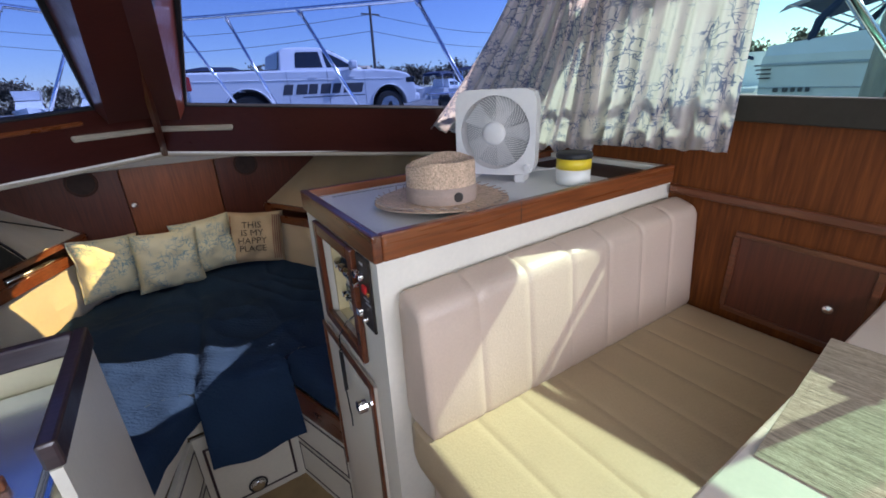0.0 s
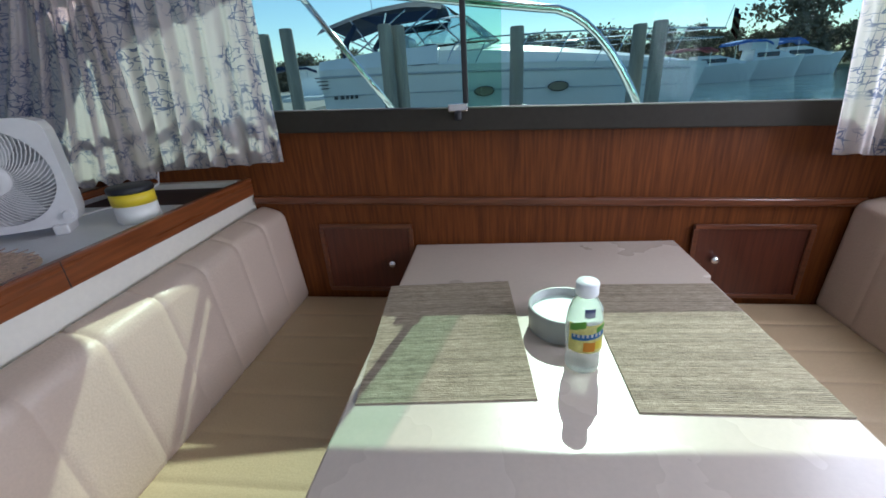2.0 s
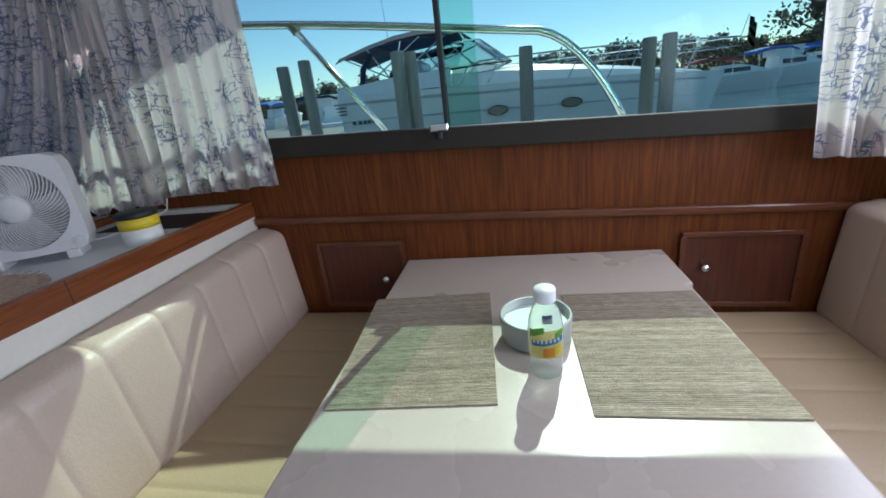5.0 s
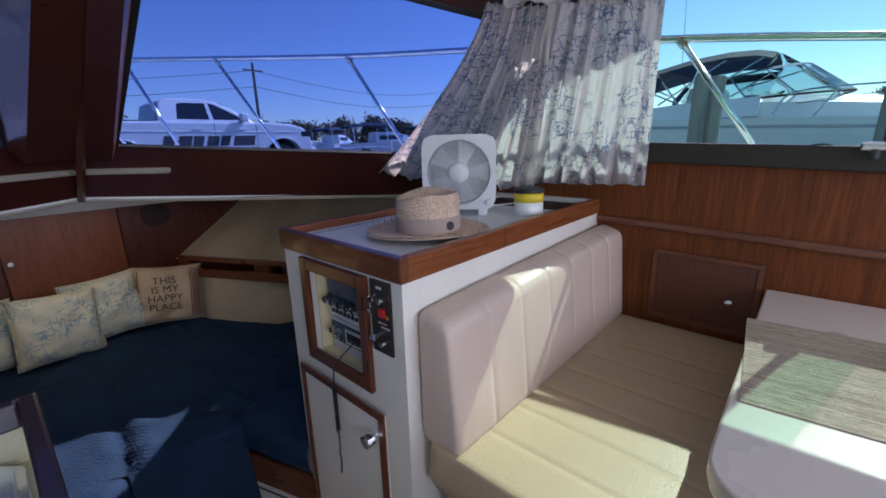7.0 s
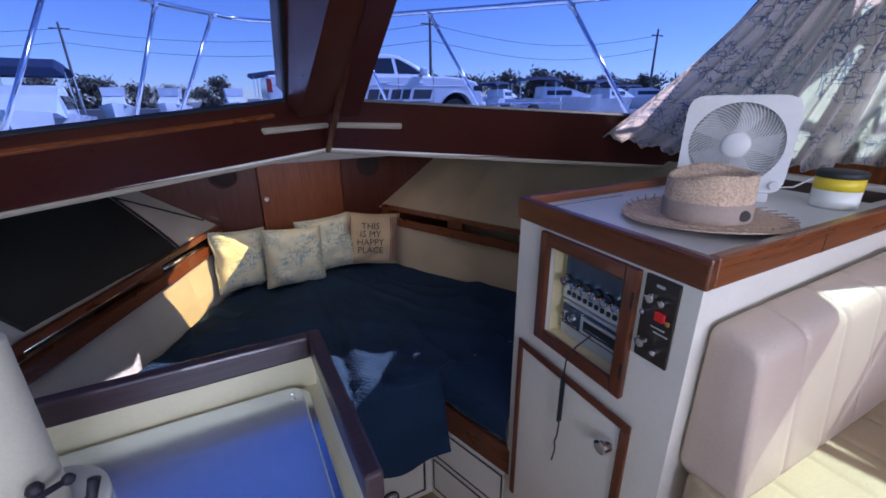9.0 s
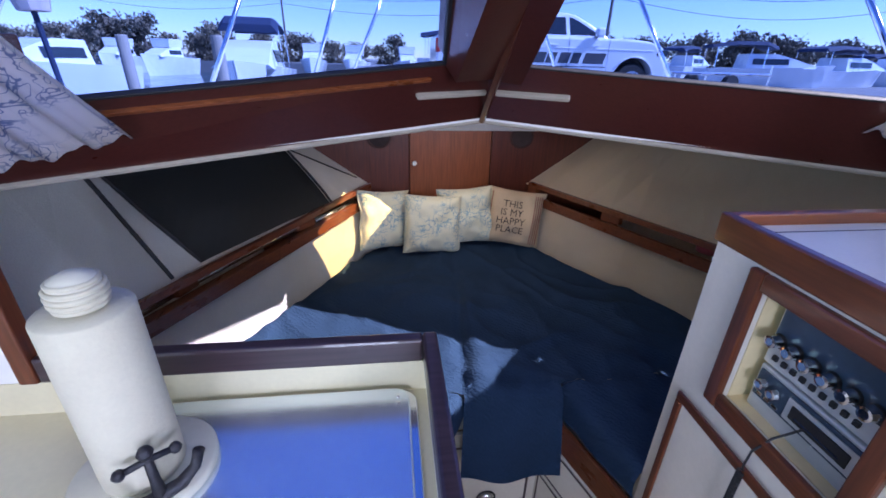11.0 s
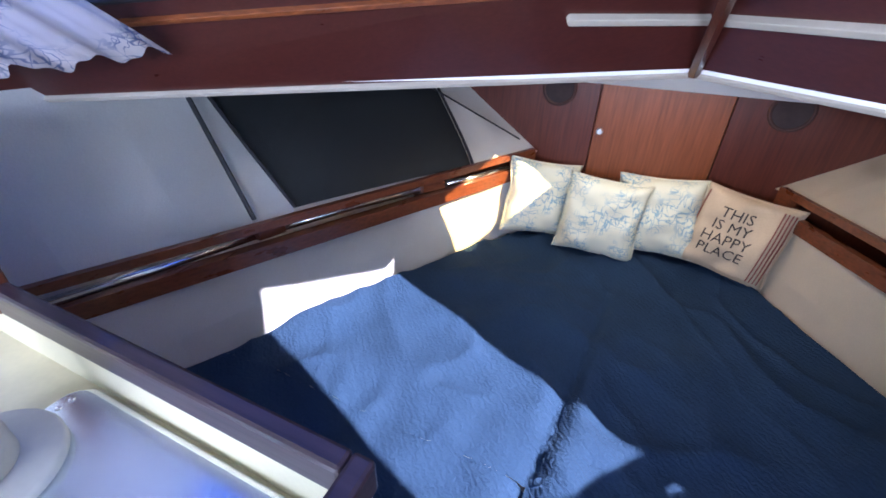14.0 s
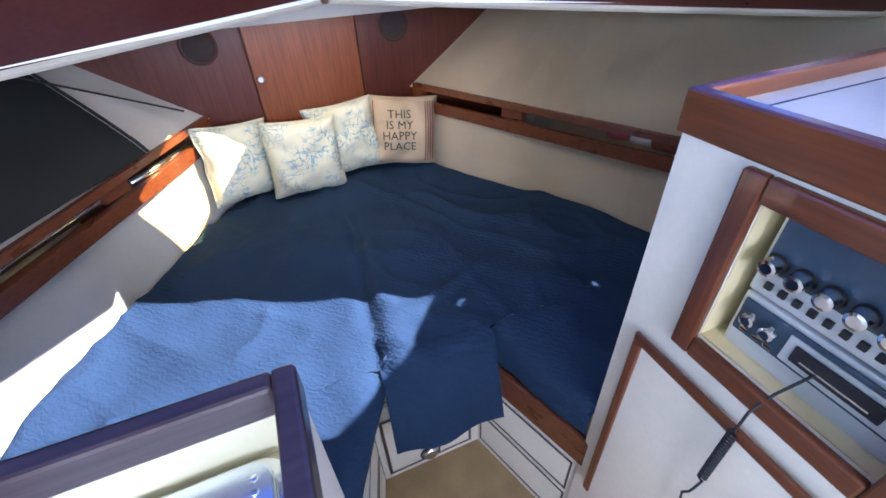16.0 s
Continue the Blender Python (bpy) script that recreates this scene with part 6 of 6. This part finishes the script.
for x0, x1 in ((-0.32, -0.24), (-0.38, -0.46), (-0.50, -0.56), (-0.60, -0.66), (-0.70, -0.76)):
    part("hull_lettering", box(-HB / 2 + 0.035, -HB / 2 + 0.045, min(x0, x1), max(x0, x1), 1.47, 1.54), M_DECAL, cr)
for k in range(4):
    part("vent_louvre", box(-HB / 2 - 0.004, -HB / 2 + 0.05, -0.16, 0.10 - 0.03 * k, 1.90 - 0.07 * k, 1.925 - 0.07 * k, 0.004), M_DECAL, cr)
cr.matrix_world = pose(10.4, 3.45, -0.06, 0, 0, 0)
M_TANC, M_BLUEC = mat("tan_canvas", (0.45, 0.36, 0.27), 0.85, 0, 0.1), mat("bright_blue_canvas", (0.03, 0.14, 0.45), 0.8, 0, 0.1)
fg = tagged(empty("bow_flag", (10.4, -4.98, 2.36), 0), "small striped flag on a boat's bow staff", "flag")
part("staff", tube([(0, 0, -0.12), (0, -0.12, 0.35)], 0.008, 6), M_STEEL, fg)
for q in range(5):
    part("stripe", cloth(lambda u, v: (-0.02, -0.13 - 0.15 * u, 0.30 - 0.09 * q - 0.09 * v - 0.16 * u + 0.01 * math.sin(7 * u)), 6, 2, 0.002), M_REDC if q % 2 == 0 else M_WHC, fg)
part("canton", cloth(lambda u, v: (-0.026, -0.13 - 0.09 * u, 0.30 - 0.16 * v - 0.045 * u), 4, 3, 0.002), M_BLUEC, fg)

# ---- pilings and docks ----
M_PILE = mat("weathered_piling", (0.30, 0.28, 0.25), 0.9, 0, 0.2, 2, 20, 0.4, (4, 4, 0.6), rand=0.15)
for x, y, zt in ((6.5, -0.48, 2.30), (6.6, -2.39, 2.24), (6.9, -2.22, 2.24), (6.5, 1.37, 2.46), (6.7, 1.22, 2.45), (6.5, 3.20, 2.46), (6.6, 2.88, 2.52), (-5.2, 9.6, 2.0), (-3.2, 8.6, 2.0)):
    pl = tagged(obj("piling", tube([(x, y, -0.9), (x, y + 0.01, 1.2), (x + 0.01, y, zt - 0.02), (x + 0.01, y, zt)], [0.105, 0.10, 0.095, 0.085], 14), M_PILE, smooth=False), "weathered grey wooden mooring piling", "piling", "mooring pilings")
M_DOCKW = mat("dock_timber", (0.34, 0.32, 0.29), 0.9, 0, 0.15, 2, 30, 0.3)
dk2 = structure(empty("dock"), "timber finger dock on the harbour")
for k in range(24):
    part("plank", box(7.0, 8.3, 5.0 + 0.26 * k, 5.24 + 0.26 * k, 0.80, 0.85, 0.006), M_DOCKW, dk2)


def small_boat(at_pose, length, beam, high, canvas, label, kind=0):
    b = tagged(empty("moored_boat"), label, "boat", "moored boats")
    rg = hull_loft(length, beam, 0.95 * high, 1.2 * high, 10, -0.4)
    part("hull", loft(rg), M_GEL, b)
    part("cabin", loft([[(-beam * 0.36, -length * f, high * (0.95 + 0.1 * f)), (-beam * 0.30, -length * f - 0.05, high * h), (beam * 0.30, -length * f - 0.05, high * h), (beam * 0.36, -length * f, high * (0.95 + 0.1 * f))] for f, h in ((0.30, 1.62), (0.50, 1.62), (0.62, 1.45), (0.80, 1.12))]), M_GEL, b)
    part("cabin_window", loft([[(-beam * 0.355, -length * f, high * 1.16), (-beam * 0.335, -length * f, high * 1.42), (beam * 0.335, -length * f, high * 1.42), (beam * 0.355, -length * f, high * 1.16)] for f in (0.34, 0.52, 0.60)]), M_CARGLASS, b, "dark cabin windows")
    if canvas is not None:
        part("canvas_top", loft([[(-beam * 0.38, -length * f, high * z), (-beam * 0.30, -length * f, high * (z + 0.16)), (beam * 0.30, -length * f, high * (z + 0.16)), (beam * 0.38, -length * f, high * z)] for f, z in ((0.02, 1.85), (0.2, 2.0), (0.42, 1.98), (0.50, 1.80))]), canvas, b)
        for s in (-1, 1):
            for f in (0.06, 0.42):
                part("canopy_post", tube([(s * beam * 0.40, -length * f, high), (s * beam * 0.37, -length * f, high * 1.9)], 0.02, 6), M_STEEL, b)
    if kind:
        part("flybridge", loft([[(-beam * 0.30, -length * f, high * 1.6), (-beam * 0.33, -length * f, high * 2.1), (beam * 0.33, -length * f, high * 2.1), (beam * 0.30, -length * f, high * 1.6)] for f in (0.25, 0.5, 0.56)]), M_GEL, b)
    b.matrix_world = at_pose
    return b


rnd = random.Random(7)
LB = ("white motorboat with dark canvas moored in the harbour", "small white flybridge boat far across the water", "white motorboat under a tan cover on a trailer")
small_boat(pose(-6.0, 22.0, -0.3, 0, 0, 8), 7.5, 2.7, 1.55, M_NAVYC, LB[0], 0)
small_boat(pose(-13.5, 24.0, -0.3, 0, 0, -10), 7.5, 2.7, 1.5, None, LB[1], 0)
for x, y, r in ((-9.5, 58.0, 5), (-4.2, 59.0, -4), (1.5, 60.0, 3), (-17.0, 57.0, 12), (-23.5, 56.0, -7), (-30, 58, 4)):
    small_boat(pose(x, y, -0.3, 0, 0, r), 8.0, 2.9, 1.6, None, LB[1], 1)
small_boat(pose(1.2, 24.0, GND - 0.1, 0, 0, 80), 6.0, 2.3, 1.05, M_NAVYC, "white boat with dark canvas parked on the quay", 0)
small_boat(pose(9.4, 22.5, GND - 0.2, 0, 0, 150), 6.0, 2.3, 1.1, M_TANC, LB[2], 0)
for x, y, r, c in ((15.5, 22.0, 70, M_NAVYC), (21.5, 22.0, 100, M_NAVYC), (27.0, 25.0, 60, None), (19.0, 30.0, 120, M_NAVYC), (26.0, 34.0, 80, None), (34.0, 30.0, 95, M_NAVYC), (33.0, 20.0, 85, M_BLUEC), (13.5, 31.0, 80, None)):
    small_boat(pose(x, y, GND - 0.2, 0, 0, r), 5.6 + rnd.random(), 2.3, 1.0 + 0.15 * rnd.random(), c, "white boat stored on the quay among others", 0)
for x, y, r, c in ((46, -22, 10, M_BLUEC), (50, -27, -8, M_BLUEC), (44, -16, 5, M_REDC), (52, -12, 0, M_NAVYC), (50, -5, 6, None), (55, 2, 4, M_NAVYC), (48, 9, -5, None), (42, 14, 8, M_NAVYC), (50, 20, 0, None), (38, 19, 5, None), (30, 16, 12, M_NAVYC), (60, -34, 4, M_BLUEC), (24, 10.5, 95, None)):
    small_boat(pose(x, y, -0.35, 0, 0, r), 7.0 + rnd.random() * 2, 2.6, 1.3 + 0.3 * rnd.random(), c, "white motorboat moored across the harbour", int(rnd.random() * 2))

# boat trailer frame on the quay
tr = tagged(empty("trailer", (9.3, 14.2, GND), 12), "bare metal boat trailer standing on the quay", "trailer")
for y in (-0.6, 0.6):
    part("side_rail", tube([(0, y, 0.62), (3.2, y * 0.8, 0.62), (4.0, 0, 0.58)], 0.04, 6), M_STEEL, tr)
for x in (0.2, 1.2, 2.2):
    part("cross_bar", tube([(x, -0.62, 0.6), (x, 0.62, 0.6)], 0.035, 6), M_STEEL, tr)
for y in (-0.75, 0.75):
    part("wheel", tube([(1.1, y - 0.09, 0.30), (1.1, y + 0.09, 0.30)], 0.30, 18), M_TYRE, tr)
    part("leg", tube([(0.2, y * 0.8, 0), (0.2, y * 0.8, 0.6)], 0.03, 6), M_STEEL, tr)
part("jack", tube([(3.9, 0, 0), (3.9, 0, 0.9)], 0.03, 6), M_STEEL, tr)

# folded parasol and bench by the walkway
ps = tagged(empty("folded_parasol", (-5.6, 8.2, 0.88)), "folded pale parasol on a dark pole", "parasol")
part("pole", tube([(0.10, 0, 0), (0, 0, 2.9)], 0.04, 8), M_NAVYC, ps)
part("canopy", tube([(0.06, 0, 1.35), (0.05, 0, 1.6), (0.03, 0, 2.3), (0, 0, 2.9)], [0.20, 0.26, 0.16, 0.03], 10), mat("faded_parasol", (0.55, 0.47, 0.45), 0.9, 0, 0.1), ps)
bn = tagged(empty("deck_chair", (-6.4, 8.4, 0.88), 20), "orange-brown wooden chair on a walkway", "chair")
part("backrest", box(-0.3, 0.3, 0.0, 0.06, 0.45, 1.05, 0.02), M_TEAK_TRIM, bn)
part("seat", box(-0.3, 0.3, -0.5, 0.0, 0.40, 0.45, 0.01), M_TEAK_TRIM, bn)
for x in (-0.27, 0.27):
    for y in (-0.46, 0.02):
        part("leg", box(x - 0.03, x + 0.03, y - 0.03, y + 0.03, 0, 0.42), M_TEAK_TRIM, bn)

# utility poles and wires
M_POLE = mat("utility_pole", (0.16, 0.14, 0.13), 0.9, 0, 0.15)
POLES = ((-42, 62, 9.5), (-14, 64, 9.0), (18.5, 39.0, 8.0), (45, 35, 8.0))
for x, y, h in POLES:
    up = tagged(empty("utility_pole", (x, y, GND)), "dark wooden utility pole with a crossarm", "utility pole", "utility poles")
    part("pole", tube([(0, 0, 0), (0, 0, h)], [0.16, 0.11], 8), M_POLE, up)
    part("crossarm", box(-0.9, 0.9, -0.06, 0.06, h - 0.7, h - 0.58), M_POLE, up)
for a, b in zip(POLES, POLES[1:]):
    for dz in (0.65, 2.0):
        p, q = Vector((a[0], a[1], GND + a[2] - dz)), Vector((b[0], b[1], GND + b[2] - dz))
        tagged(obj("power_line", tube([p.lerp(q, k / 10) - Vector((0, 0, 1.4 * math.sin(math.pi * k / 10))) for k in range(11)], 0.025, 4), M_POLE), "black overhead power line", "power line", "power lines")

# ---- trees ----
# leaf colour is paled and browned to carry the haze of distance
M_LEAF = mat("haze_paled_leaves", (0.19, 0.165, 0.125), 0.9, 0, 0.25, 0.8, 5, 0.2, spec=0.1, rand=0.2)
M_BARK = mat("tree_bark", (0.12, 0.10, 0.085), 0.9, 0, 0.2)


def tree_meshes(seed):
    r = random.Random(seed)
    tk = tube([(0, 0, 0), (0.05, 0, 1.2), (0.0, 0.1, 2.6), (0.1, 0.0, 4.2)], [0.24, 0.18, 0.12, 0.04], 7)
    tips = []
    for k in range(7):
        a, z = r.uniform(0, 6.28), r.uniform(1.5, 3.2)
        d = Vector((math.cos(a), math.sin(a), r.uniform(0.35, 0.9))) * r.uniform(1.0, 1.9)
        tube([(0.02, 0.03, z), Vector((0.02, 0.03, z)) + d * 0.55, Vector((0, 0, z)) + d], [0.08, 0.05, 0.02], 5, tk)
        tips.append(Vector((0, 0, z)) + d)
    tips += [Vector((r.uniform(-0.7, 0.7), r.uniform(-0.7, 0.7), r.uniform(3.4, 4.6))) for _ in range(5)] + [Vector((r.uniform(-1.5, 1.5), r.uniform(-1.2, 1.2), r.uniform(0.5, 1.8))) for _ in range(6)]
    vs, fs = [], []
    for c in tips:
        s = r.uniform(0.6, 1.1)
        for _ in range(110):
            d = Vector((r.gauss(0, 1), r.gauss(0, 1), r.gauss(0, 0.8)))
            p = c + d * (s * 0.5)
            u, v = Vector((r.uniform(-1, 1), r.uniform(-1, 1), r.uniform(-1, 1))).normalized(), Vector((r.uniform(-1, 1), r.uniform(-1, 1), r.uniform(-1, 1))).normalized()
            q = r.uniform(0.12, 0.24)
            i = len(vs)
            vs += [p - u * q, p + v * q * 0.7, p + u * q, p - v * q * 0.7]
            fs.append((i, i + 1, i + 2, i + 3))
    me = bpy.data.meshes.new("crown")
    me.from_pydata([tuple(v) for v in vs], [], fs)
    me.materials.append(M_LEAF)
    tme = bpy.data.meshes.new("trunk")
    tk.to_mesh(tme)
    tk.free()
    tme.materials.append(M_BARK)
    return tme, me


TREES = [tree_meshes(s) for s in (1, 2, 3)]


def tree(x, y, z, s, k, rz):
    t = tagged(empty("tree"), "leafy shoreline tree with an uneven crown", "tree", "shoreline trees")
    for nm, me in zip(("trunk", "crown"), TREES[k % 3]):
        o = new(nm, me)
        o.parent = t
    t.matrix_world = pose(x, y, z, 0, 0, rz) @ Matrix.Diagonal((s, s, s * 0.95, 1))


rt_ = random.Random(11)
for k in range(38):
    tree(12 + 2.3 * k + rt_.uniform(-1, 1), 60 - 0.6 * k + rt_.uniform(-3, 3), GND - 1.0, rt_.uniform(0.85, 1.2), k, rt_.uniform(0, 360))
for k in range(24):
    tree(-60 + 2.6 * k + rt_.uniform(-1, 1), 72 + rt_.uniform(-3, 3), GND - 0.9, rt_.uniform(0.7, 1.15), k, rt_.uniform(0, 360))
for x, y, s in ((-24, 66, 1.15), (-30.5, 62, 1.25), (-36, 64, 1.3), (36, 33, 0.75), (52, 33, 0.8), (66, -40.0, 2.2)):
    tree(x, y, -0.2 if x > 60 else GND - 0.6, s, int(abs(x)), x * 20)
for k in range(40):
    tree(84 + rt_.uniform(-4, 4), -70 + 3.2 * k, -0.15, rt_.uniform(0.8, 1.3), k + 1, rt_.uniform(0, 360))
for k in range(34):
    tree(72 + rt_.uniform(-4, 4), -62 + 3.3 * k, -0.15, rt_.uniform(0.9, 1.5), k, rt_.uniform(0, 360))
structure(obj("shore", box(64, 300, -300, 70, -0.9, -0.1), mat("far_bank", (0.16, 0.17, 0.10), 0.9, 0, 0.2, 0.3, 4, 0.1)), "low green far bank across the water")
